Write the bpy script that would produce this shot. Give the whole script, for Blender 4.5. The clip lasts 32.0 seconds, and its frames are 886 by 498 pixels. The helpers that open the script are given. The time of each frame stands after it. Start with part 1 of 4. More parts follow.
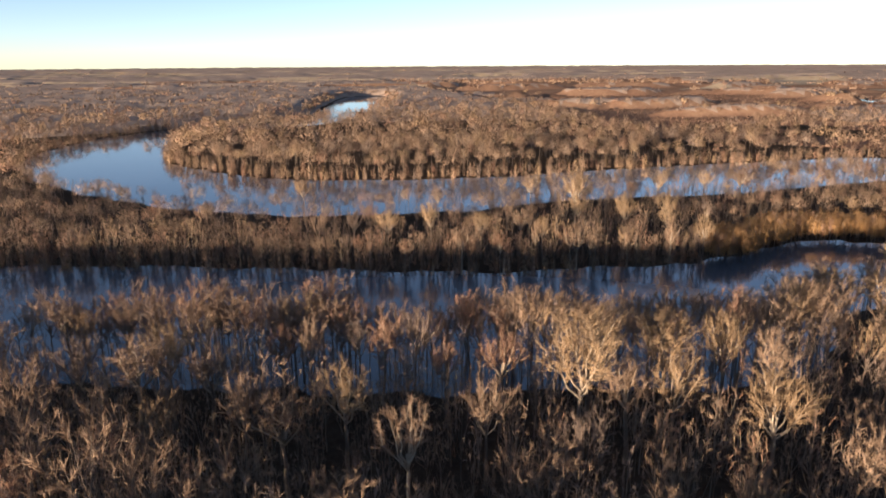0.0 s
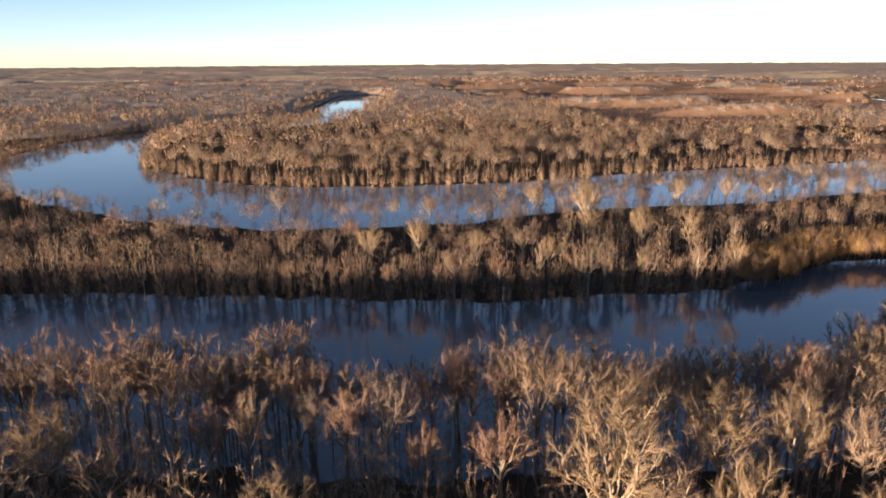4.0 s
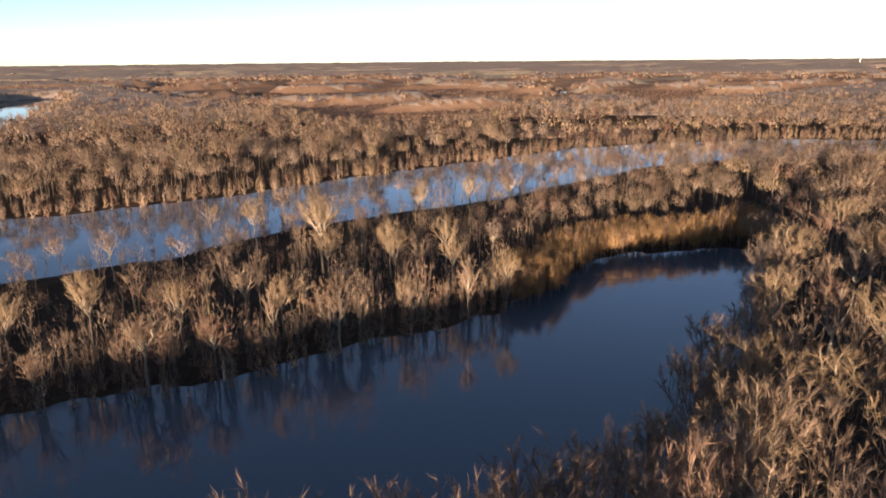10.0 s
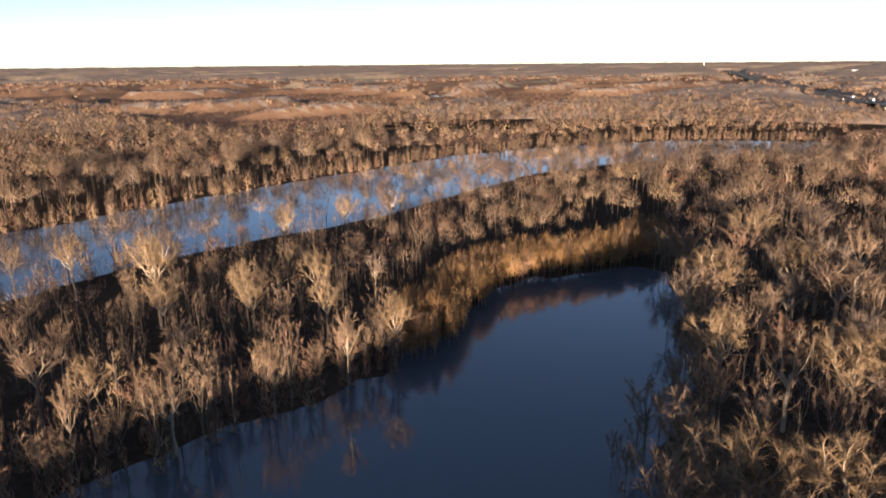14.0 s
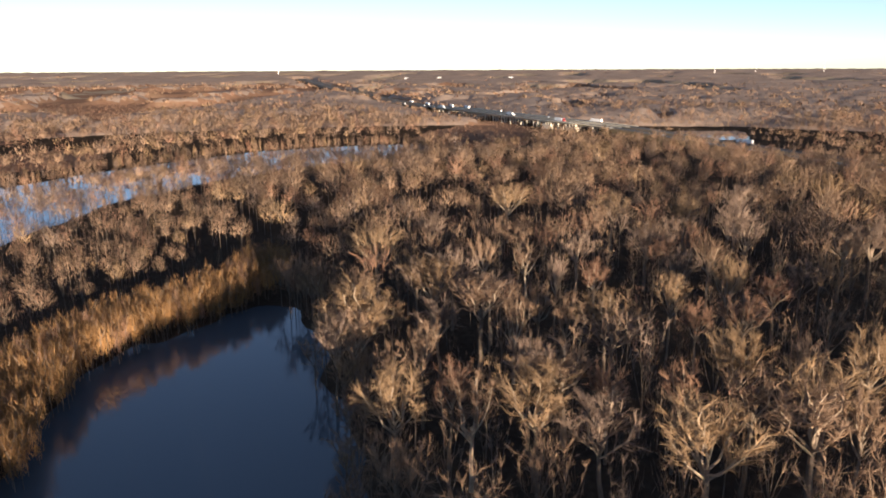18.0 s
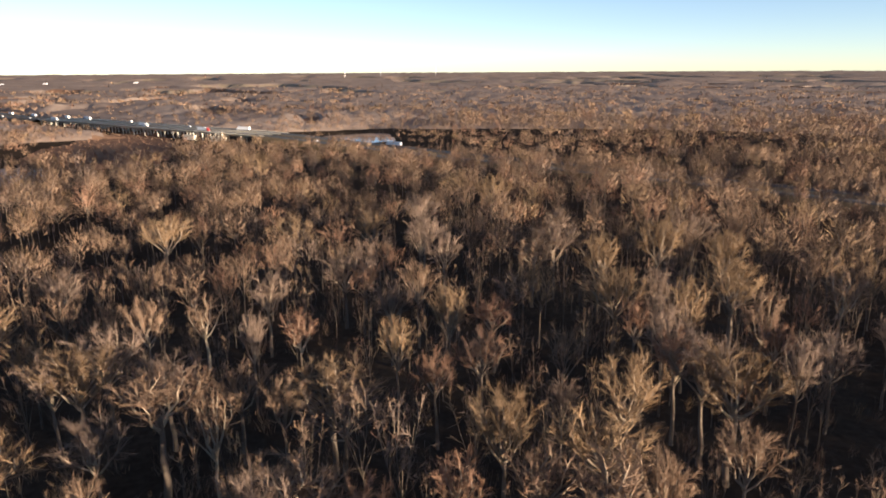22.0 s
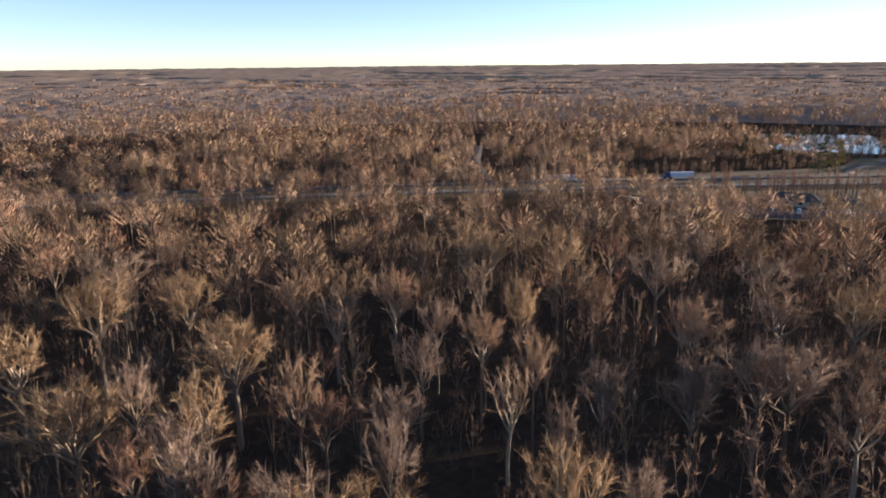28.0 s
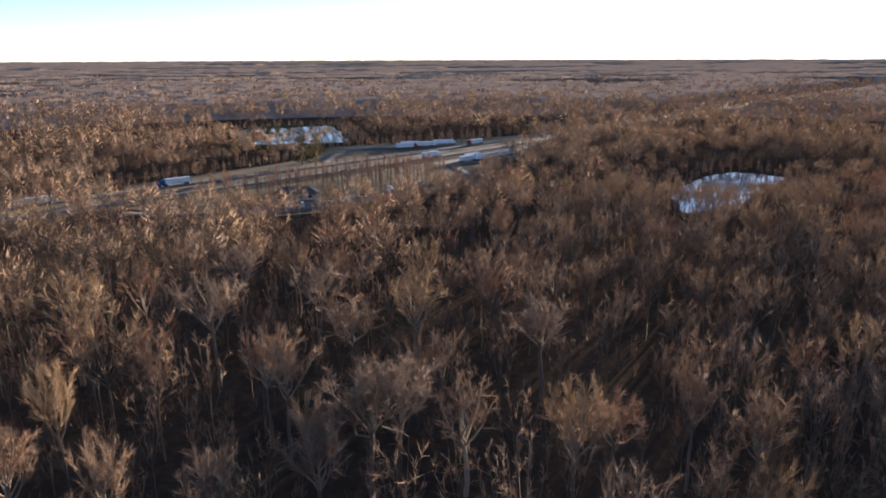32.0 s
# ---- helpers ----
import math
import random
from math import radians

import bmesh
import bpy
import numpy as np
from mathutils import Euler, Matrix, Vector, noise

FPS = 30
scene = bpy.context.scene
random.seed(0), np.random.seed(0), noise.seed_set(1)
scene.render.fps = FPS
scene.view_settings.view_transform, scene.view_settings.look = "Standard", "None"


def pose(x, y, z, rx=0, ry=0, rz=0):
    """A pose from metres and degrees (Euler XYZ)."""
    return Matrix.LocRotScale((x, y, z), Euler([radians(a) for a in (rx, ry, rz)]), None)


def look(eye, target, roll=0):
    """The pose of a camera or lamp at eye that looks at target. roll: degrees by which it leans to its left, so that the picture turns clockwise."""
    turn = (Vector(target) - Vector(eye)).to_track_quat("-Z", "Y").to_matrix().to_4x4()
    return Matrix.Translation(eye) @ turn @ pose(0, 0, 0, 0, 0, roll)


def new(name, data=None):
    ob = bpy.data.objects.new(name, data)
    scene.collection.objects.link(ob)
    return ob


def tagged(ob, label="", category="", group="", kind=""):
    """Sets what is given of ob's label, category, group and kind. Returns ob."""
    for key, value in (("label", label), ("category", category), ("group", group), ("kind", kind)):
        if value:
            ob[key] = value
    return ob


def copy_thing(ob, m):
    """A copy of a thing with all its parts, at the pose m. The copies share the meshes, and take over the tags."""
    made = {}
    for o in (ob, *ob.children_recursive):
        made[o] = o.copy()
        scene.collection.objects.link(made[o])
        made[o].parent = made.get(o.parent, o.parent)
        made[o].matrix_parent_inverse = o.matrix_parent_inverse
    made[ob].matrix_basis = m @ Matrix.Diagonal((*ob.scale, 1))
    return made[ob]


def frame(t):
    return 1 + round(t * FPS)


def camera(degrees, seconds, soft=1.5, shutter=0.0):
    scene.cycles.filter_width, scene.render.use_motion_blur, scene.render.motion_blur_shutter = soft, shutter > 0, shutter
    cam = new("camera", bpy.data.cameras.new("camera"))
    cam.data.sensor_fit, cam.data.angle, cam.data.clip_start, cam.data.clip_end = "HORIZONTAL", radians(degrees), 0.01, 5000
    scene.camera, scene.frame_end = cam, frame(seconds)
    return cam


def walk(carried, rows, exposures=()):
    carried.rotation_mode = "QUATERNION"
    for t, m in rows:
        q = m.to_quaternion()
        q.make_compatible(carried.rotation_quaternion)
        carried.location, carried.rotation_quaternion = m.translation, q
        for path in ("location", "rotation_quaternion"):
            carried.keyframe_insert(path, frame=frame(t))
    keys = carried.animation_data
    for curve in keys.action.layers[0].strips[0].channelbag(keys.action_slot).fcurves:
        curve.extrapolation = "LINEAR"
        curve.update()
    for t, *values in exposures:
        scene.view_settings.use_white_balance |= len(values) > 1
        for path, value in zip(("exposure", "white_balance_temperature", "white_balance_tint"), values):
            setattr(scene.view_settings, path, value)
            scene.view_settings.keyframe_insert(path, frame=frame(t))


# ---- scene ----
# seconds, stops, kelvin, tint
EXPO = [(0.0, 1.66, 5820, 17), (19.0, 1.62, 5820, 17), (22.0, 1.62, 5780, 17), (26.0, 1.68, 5600, 17), (29.0, 1.76, 5400, 17), (32.0, 1.84, 5350, 17)]
cam = camera(66.13, 32.0, 1.85)
# seconds, place, heading clockwise from +y, tilt down, lean (degrees)
PATH = [
    (0.0, -13.00, -2.00, 83.99, 12.34, 15.37, -0.35),
    (0.5, -11.52, 2.90, 83.78, 12.29, 15.39, -0.35),
    (1.0, -10.02, 7.80, 83.59, 12.21, 15.40, -0.37),
    (1.5, -8.49, 12.66, 83.45, 12.13, 15.43, -0.39),
    (2.0, -6.95, 17.51, 83.38, 12.05, 15.45, -0.40),
    (2.5, -5.45, 22.41, 83.29, 11.96, 15.44, -0.38),
    (4.5, 1.00, 42.32, 82.35, 12.71, 15.52, -0.41),
    (5.0, 2.64, 47.37, 82.11, 13.35, 15.53, -0.41),
    (5.5, 4.35, 52.44, 81.86, 14.97, 15.56, -0.40),
    (6.0, 6.07, 57.51, 81.61, 17.42, 15.56, -0.40),
    (6.5, 7.80, 62.59, 81.31, 19.34, 15.55, -0.43),
    (7.0, 9.53, 67.58, 80.87, 20.13, 15.55, -0.45),
    (7.5, 11.37, 72.45, 80.22, 20.07, 15.54, -0.46),
    (8.0, 13.39, 77.32, 79.38, 20.02, 15.52, -0.48),
    (8.5, 15.63, 82.20, 78.48, 19.99, 15.49, -0.54),
    (9.0, 18.02, 87.04, 77.62, 23.17, 15.53, -0.57),
    (9.5, 20.43, 91.92, 76.94, 28.84, 15.60, -0.60),
    (10.0, 22.89, 96.71, 76.45, 35.64, 15.65, -0.53),
    (10.5, 25.43, 101.38, 76.07, 41.67, 15.66, -0.47),
    (11.0, 28.24, 105.91, 75.78, 44.75, 15.68, -0.47),
    (11.5, 31.39, 110.29, 75.61, 44.78, 15.64, -0.46),
    (12.0, 34.83, 114.43, 75.52, 44.77, 15.60, -0.45),
    (12.5, 38.46, 118.44, 75.46, 44.76, 15.56, -0.45),
    (13.0, 42.14, 122.36, 75.40, 44.74, 15.53, -0.50),
    (13.5, 45.89, 126.11, 75.31, 44.73, 15.47, -0.50),
    (14.0, 49.66, 129.63, 75.19, 46.18, 15.43, -0.49),
    (14.5, 53.45, 133.05, 75.05, 52.88, 15.40, -0.57),
    (16.5, 69.07, 145.15, 74.60, 69.46, 15.15, -0.40),
    (17.0, 73.27, 147.72, 74.59, 73.35, 15.09, -0.40),
    (17.5, 77.67, 149.96, 74.59, 77.78, 15.03, -0.31),
    (18.0, 82.25, 151.98, 74.60, 79.82, 14.97, -0.28),
    (18.5, 86.95, 153.68, 74.63, 80.00, 14.95, -0.21),
    (19.0, 91.78, 155.05, 74.69, 79.99, 14.93, -0.21),
    (19.5, 96.69, 156.12, 74.78, 82.20, 14.87, -0.19),
    (20.0, 101.60, 157.04, 74.88, 87.00, 14.84, -0.21),
    (20.5, 106.50, 157.87, 74.99, 92.79, 14.82, -0.22),
    (21.0, 111.43, 158.47, 75.11, 97.96, 14.81, -0.28),
    (21.5, 116.39, 158.82, 75.19, 103.69, 14.78, -0.31),
    (22.0, 121.39, 158.92, 75.23, 109.09, 14.79, -0.30),
    (22.5, 126.40, 158.61, 75.24, 109.30, 14.81, -0.29),
    (23.0, 131.39, 157.76, 75.23, 110.02, 14.82, -0.30),
    (23.5, 136.39, 156.59, 75.19, 115.20, 14.82, -0.37),
    (24.0, 141.33, 155.20, 75.06, 120.69, 14.86, -0.42),
    (24.5, 146.24, 153.52, 74.86, 125.64, 14.89, -0.48),
    (25.0, 151.00, 151.54, 74.63, 130.35, 14.92, -0.46),
    (25.5, 155.48, 149.24, 74.47, 134.66, 14.98, -0.49),
    (27.5, 171.68, 137.32, 74.25, 154.46, 15.21, -0.60),
    (28.0, 174.77, 134.04, 74.19, 160.30, 15.30, -0.58),
    (28.5, 177.35, 130.53, 74.18, 166.59, 15.37, -0.52),
    (29.0, 179.65, 127.19, 74.17, 172.84, 15.46, -0.46),
    (29.5, 181.60, 124.07, 74.14, 178.34, 15.54, -0.41),
    (30.0, 183.21, 121.05, 74.11, 184.65, 15.60, -0.35),
    (30.5, 184.62, 118.01, 74.12, 191.10, 15.64, -0.30),
    (31.0, 185.84, 115.05, 74.16, 194.50, 15.70, -0.28),
    (31.5, 186.73, 112.18, 74.23, 194.76, 15.74, -0.30),
    (32.0, 187.26, 109.37, 74.33, 203.03, 15.76, -0.23),
]
walk(cam, [(t, pose(x, y, z, 90 - tilt, 0, -turn) @ pose(0, 0, 0, 0, 0, lean)) for t, x, y, z, turn, tilt, lean in PATH],
     exposures=EXPO)

# ---- world and sun ----
SUN_TURN, SUN_UP = 236.0, 5.3     # degrees clockwise from +y, degrees above the horizon
world = bpy.data.worlds.new("sky")
scene.world = world
world.use_nodes = True
sky = world.node_tree.nodes.new("ShaderNodeTexSky")
sky.sky_type = 'NISHITA'
sky.sun_disc = False
sky.sun_elevation, sky.sun_rotation = radians(SUN_UP), radians(SUN_TURN)
sky.air_density, sky.dust_density, sky.ozone_density = 0.55, 0.05, 0.8
bg = world.node_tree.nodes["Background"]
bg.inputs["Strength"].default_value = 0.076
pale = world.node_tree.nodes.new("ShaderNodeHueSaturation")
pale.inputs["Saturation"].default_value = 0.9
world.node_tree.links.new(sky.outputs[0], pale.inputs["Color"])
world.node_tree.links.new(pale.outputs[0], bg.inputs["Color"])
sun = new("sun", bpy.data.lights.new("sun", 'SUN'))
sun.data.energy, sun.data.angle, sun.data.color = 5.8, radians(0.6), (1.0, 0.77, 0.49)
a, e = radians(SUN_TURN), radians(SUN_UP)
sun.matrix_world = look((math.sin(a) * math.cos(e) * 400, math.cos(a) * math.cos(e) * 400, math.sin(e) * 400), (0, 0, 0))


# ---- materials ----
def material(name, stops, scales=(0.12, 2.5), mix=0.5, rough=0.9, bump=0.0, bump_scale=8.0, metal=0.0, spec=0.3, own=0.0, thin=0.0):
    """A surface whose colour runs over the stops by noise at two sizes (metres to the minus one)."""
    m = bpy.data.materials.new(name)
    m.use_nodes = True
    nt = m.node_tree
    n, l = nt.nodes, nt.links
    p = n["Principled BSDF"]
    geo = n.new("ShaderNodeNewGeometry")
    big, fine = n.new("ShaderNodeTexNoise"), n.new("ShaderNodeTexNoise")
    big.inputs["Scale"].default_value, fine.inputs["Scale"].default_value = scales
    big.inputs["Detail"].default_value, fine.inputs["Detail"].default_value = 3, 4
    for q in (big, fine):
        l.new(geo.outputs["Position"], q.inputs["Vector"])
    mx = n.new("ShaderNodeMix")
    mx.inputs[0].default_value = mix
    l.new(big.outputs[0], mx.inputs[2])
    l.new(fine.outputs[0], mx.inputs[3])
    fac = mx.outputs[0]
    if own:
        info = n.new("ShaderNodeObjectInfo")
        ad = n.new("ShaderNodeMath")
        ad.operation = 'MULTIPLY_ADD'
        ad.inputs[1].default_value = own
        l.new(info.outputs["Random"], ad.inputs[0])
        l.new(fac, ad.inputs[2])
        sb = n.new("ShaderNodeMath")
        sb.operation = 'SUBTRACT'
        sb.inputs[1].default_value = own / 2
        l.new(ad.outputs[0], sb.inputs[0])
        fac = sb.outputs[0]
    ramp = n.new("ShaderNodeValToRGB")
    el = ramp.color_ramp.elements
    while len(el) < len(stops):
        el.new(0.5)
    for k, c in enumerate(stops):
        el[k].position = 0.3 + 0.4 * k / max(1, len(stops) - 1)
        el[k].color = (*c, 1)
    l.new(fac, ramp.inputs[0])
    l.new(ramp.outputs[0], p.inputs["Base Color"])
    p.inputs["Roughness"].default_value = rough
    p.inputs["Metallic"].default_value = metal
    p.inputs["Specular IOR Level"].default_value = spec
    if bump:
        b, bn = n.new("ShaderNodeBump"), n.new("ShaderNodeTexNoise")
        bn.inputs["Scale"].default_value = bump_scale
        l.new(geo.outputs["Position"], bn.inputs["Vector"])
        b.inputs["Strength"].default_value = bump
        l.new(bn.outputs[0], b.inputs["Height"])
        l.new(b.outputs[0], p.inputs["Normal"])
    if thin:
        tr, both = n.new("ShaderNodeBsdfTranslucent"), n.new("ShaderNodeMixShader")
        l.new(ramp.outputs[0], tr.inputs["Color"])
        both.inputs[0].default_value = thin
        l.new(p.outputs[0], both.inputs[1])
        l.new(tr.outputs[0], both.inputs[2])
        l.new(both.outputs[0], n["Material Output"].inputs["Surface"])
    return m


TWIGS = [material("twigs_tan", [(0.200, 0.129, 0.084), (0.344, 0.231, 0.151)], own=0.3, thin=0.10),
         material("twigs_grey", [(0.172, 0.121, 0.092), (0.298, 0.213, 0.158)], own=0.3, thin=0.10),
         material("twigs_russet", [(0.209, 0.117, 0.078), (0.339, 0.201, 0.126)], own=0.3, thin=0.10),
         material("twigs_golden", [(0.230, 0.150, 0.083), (0.381, 0.259, 0.150)], own=0.3, thin=0.10)]
RUSSET = material("twigs_marsh", [(0.17, 0.095, 0.062), (0.29, 0.17, 0.105)], scales=(0.02, 0.5), thin=0.10)
GOLD = material("twigs_gold", [(0.27, 0.145, 0.06), (0.43, 0.25, 0.10)], scales=(0.1, 2.0), thin=0.10)
# trunk bark darkened for shade under the crowns, limb bark paled as if sunlit
SHADED_BARK = material("bark", [(0.10, 0.078, 0.06), (0.22, 0.17, 0.125)], scales=(0.3, 3.0), own=0.3)
SUNLIT_LIMB_BARK = material("sunlit_limb_bark", [(0.19, 0.145, 0.105), (0.40, 0.315, 0.225)], scales=(0.3, 3.0), own=0.3)
PALE_BARK = material("pale_bark", [(0.26, 0.21, 0.15), (0.48, 0.41, 0.31)], scales=(0.3, 2.0))
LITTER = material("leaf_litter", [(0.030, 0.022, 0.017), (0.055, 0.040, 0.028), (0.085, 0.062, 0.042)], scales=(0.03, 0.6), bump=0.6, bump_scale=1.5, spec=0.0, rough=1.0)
MARSH = material("marsh_scrub", [(0.165, 0.095, 0.062), (0.24, 0.14, 0.088), (0.30, 0.20, 0.125)], scales=(0.012, 0.15), spec=0.0, rough=1.0)
FIELD = material("straw_field", [(0.24, 0.17, 0.11), (0.32, 0.25, 0.17), (0.38, 0.31, 0.22)], scales=(0.003, 0.05), spec=0.0, rough=1.0)
# far crowns paled and greyed in colour to stand for distance haze
HAZED_CANOPY = material("hazed_canopy", [(0.22, 0.160, 0.122), (0.32, 0.240, 0.184), (0.41, 0.322, 0.25)], scales=(0.008, 0.09), spec=0.0, rough=1.0)

WATER = bpy.data.materials.new("river_water")
WATER.use_nodes = True
wn, wl = WATER.node_tree.nodes, WATER.node_tree.links
wp = wn["Principled BSDF"]
wp.inputs["Base Color"].default_value = (0.068, 0.081, 0.096, 1)
wp.inputs["Roughness"].default_value = 0.045
wp.inputs["IOR"].default_value = 1.45
wgeo, wno, wbu = wn.new("ShaderNodeNewGeometry"), wn.new("ShaderNodeTexNoise"), wn.new("ShaderNodeBump")
wno.inputs["Scale"].default_value = 0.35
wno.inputs["Detail"].default_value = 4
wbu.inputs["Strength"].default_value = 0.05
wl.new(wgeo.outputs["Position"], wno.inputs["Vector"])
wl.new(wno.outputs[0], wbu.inputs["Height"])
wl.new(wbu.outputs[0], wp.inputs["Normal"])


# ---- plan ----
# open water of the oxbow lake; the forest on its south side stands in the water
LAKE = [(-520, 420), (-300, 352), (-150, 314), (-69, 296), (-16, 279), (18, 268), (68, 254), (110, 253), (152, 249), (180, 256),
        (216, 270), (240, 265), (260, 255), (280, 249), (276, 235), (252, 217), (228, 207), (205, 192), (175, 184), (151, 180), (143, 166),
        (127, 158), (105, 150), (86, 157), (54, 165), (9, 174), (-37, 188), (-90, 208), (-200, 240), (-330, 290), (-520, 360)]
FLOOD = [(-520, 420), (-300, 352), (-69, 296), (68, 254), (150, 240), (160, 180), (140, 155), (118, 143), (86, 144), (54, 152), (0, 162),
         (-60, 178), (-120, 198), (-200, 222), (-330, 265), (-520, 335)]
RIVER = [(-129, 668), (-126, 645), (-104, 605), (-71, 560), (-36, 527), (-1, 506), (71, 491), (147, 488), (238, 500), (334, 505), (455, 511), (520, 497),
         (597, 468), (671, 432), (725, 368), (754, 308), (720, 270), (660, 285), (600, 340), (520, 385), (427, 405), (340, 395), (267, 383),
         (172, 391), (106, 383), (86, 373), (42, 377), (0, 381), (-42, 397), (-87, 423), (-150, 485), (-204, 557), (-245, 640), (-256, 740), (-236, 860),
         (-180, 950), (-120, 930), (-140, 800)]
PONDS = [[(930, 28), (945, -55), (845, -38), (825, 34)], [(112, -650), (-2, -655), (20, -500), (110, -513)],
         [(-69, -177), (-125, -216), (-168, -229), (-182, -198), (-142, -180), (-88, -146), (-51, -145)], [(1250, 1400), (1150, 1150), (1120, 1170), (1215, 1420)],
         [(675, 345), (735, 362), (705, 316)]]
REACH = [(-190, 860, 40), (-110, 955, 38), (0, 1010, 38), (65, 1120, 42), (105, 1350, 52), (150, 1600, 58), (172, 1740, 46)]
HIGHWAY = [(-1500, -1050), (-800, -760), (-400, -575), (-160, -446), (-42, -388), (58, -346), (193, -292), (300, -245), (432, -180),
           (560, -110), (690, -36), (780, 20), (845, 70), (890, 110), (930, 148), (1006, 205), (1109, 274), (1228, 348), (1390, 430), (1960, 740), (3500, 1500)]
SIDE_ROAD = [(285, -262), (305, -310), (325, -360), (352, -460)]
# mown ground of the rest area on both sides of the highway
REST = [(205, -262), (160, -212), (110, -212), (60, -232), (5, -246), (-32, -312), (-100, -354), (-150, -428), (-140, -468), (-60, -462), (50, -458), (75, -400), (205, -330)]
ISLE = [(-400, 385), (-150, 316), (-69, 298), (68, 256), (150, 254), (215, 272), (300, 300), (420, 330), (427, 405), (267, 383), (86, 373), (0, 381), (-87, 423), (-204, 557), (-260, 640), (-420, 640)]
THICKET = [(168, 254), (184, 261), (216, 274), (241, 270), (263, 260), (286, 255), (302, 257)]


def seg_dist(px, py, a, b):
    ax, ay, bx, by = *a[:2], *b[:2]
    dx, dy = bx - ax, by - ay
    s = np.clip(((px - ax) * dx + (py - ay) * dy) / (dx * dx + dy * dy), 0, 1)
    return np.hypot(px - ax - s * dx, py - ay - s * dy), s


def poly_dist(px, py, poly):
    """Signed distance to a polygon, negative inside."""
    d, inside = np.full(px.shape, 1e9), np.zeros(px.shape, bool)
    for a, b in zip(poly, poly[1:] + poly[:1]):
        d = np.minimum(d, seg_dist(px, py, a, b)[0])
        cross = (a[1] > py) != (b[1] > py)
        with np.errstate(divide='ignore', invalid='ignore'):
            inside ^= cross & (px < (b[0] - a[0]) * (py - a[1]) / (b[1] - a[1] + 1e-12) + a[0])
    return np.where(inside, -d, d)


def line_dist(px, py, line):
    d = np.full(px.shape, 1e9)
    for a, b in zip(line, line[1:]):
        q, s = seg_dist(px, py, a, b)
        if len(a) > 2:
            q = q - (a[2] + (b[2] - a[2]) * s)
        d = np.minimum(d, q)
    return d


def wob(px, py, size, seed=0.0):
    """A smooth uneven field between about -1 and 1."""
    k = 2 * math.pi / size
    v = 0
    for i in range(5):
        an = 1.3 * i + seed
        f = k * (0.6 + 0.35 * i)
        v = v + np.sin(f * (px * math.cos(an) + py * math.sin(an)) + 1.7 * np.sin(f * 0.6 * (py * math.cos(an) - px * math.sin(an)) + seed + i) + i * 2.1)
    return v / 3.2


def open_water(px, py):
    w = 3.0 * wob(px, py, 40.0)
    d = np.minimum(poly_dist(px, py, LAKE), poly_dist(px, py, RIVER)) + w
    for p in PONDS:
        d = np.minimum(d, poly_dist(px, py, p) + w)
    return np.minimum(d, line_dist(px, py, REACH) + w)


def wet(px, py):
    return np.minimum(open_water(px, py), poly_dist(px, py, FLOOD) + 4 * wob(px, py, 30.0, 2.0))


def rise(px, py):
    """Far off the plain climbs a little."""
    r = np.hypot(px - 90, py - 100)
    return 38 * np.clip((r - 2600) / 2250, 0, 1) ** 1.5


def ground_z(px, py):
    d = wet(px, py)
    return np.clip(d * 0.10, -1.6, 0.9 + 0.25 * wob(px, py, 60.0, 1.0)) + rise(px, py)


def low_growth(px, py, stands=True):
    """How tall the trees grow, as a share: lower along the highway, on the island's far side and before the ponds."""
    k = np.ones(px.shape)
    hw = line_dist(px, py, HIGHWAY)
    k = np.where((px > 520) & (px < 1500), np.minimum(k, np.where(px < 740, 0.75, 0.46) + 0.25 * np.clip((hw - 60) / 130, 0, 1) + np.where(px < 740, 0, 0.29) * np.clip((hw - 60) / 130, 0, 1)), k)
    k = np.minimum(k, np.where(px < -40, 0.92, 0.72) + np.where(px < -40, 0.08, 0.28) * np.clip((poly_dist(px, py, REST) - 5) / 25, 0, 1))
    k = np.minimum(k, 0.5 + 0.5 * np.clip((poly_dist(px, py, PONDS[2]) - 5) / 40, 0, 1))
    k = np.minimum(k, 0.62 + 0.38 * np.clip((poly_dist(px, py, PONDS[1]) - 8) / 80, 0, 1))
    k = np.minimum(k, 0.42 + 0.58 * np.clip((poly_dist(px, py, PONDS[0]) - 15) / 90, 0, 1))
    k = np.where((px > 480) & (px < 800) & (py > 150) & (line_dist(px, py, RIVER[8:16]) > 95), np.minimum(k, 0.6 + 0.4 * np.clip((poly_dist(px, py, RIVER) - 60) / 60, 0, 1)), k)
    k = k if not stands else k * (1 + 0.13 * wob(px, py, 75.0, 21.0) + 0.10 * wob(px * 0.6, py, 230.0, 22.0))
    return np.where(poly_dist(px, py, ISLE) < 0, 0.70 + 0.22 * wob(px, py, 24.0, 5.0), k)


def clearing(px, py):
    """Above 0: open marsh or field instead of tall forest."""
    red = np.minimum(np.minimum((px - 380) / 200, (py - 0.10 * px - 640) / 120), 1.0)
    red = np.minimum(red, 0.32 + 0.7 * wob(px * 0.45 + py * 0.2, py, 330.0, 7.0))
    far = wob(px * 0.4, py * 1.2, 420.0, 4.0) - 0.62 - np.where(py < -200, np.clip((1300 + py) / 400, 0, 2), 0)
    far = np.where((px < 420) & (py > 200) & (py < 2100), -1, far)
    return np.maximum(red, np.where(np.hypot(px - 90, py - 100) > 620, far, -1))


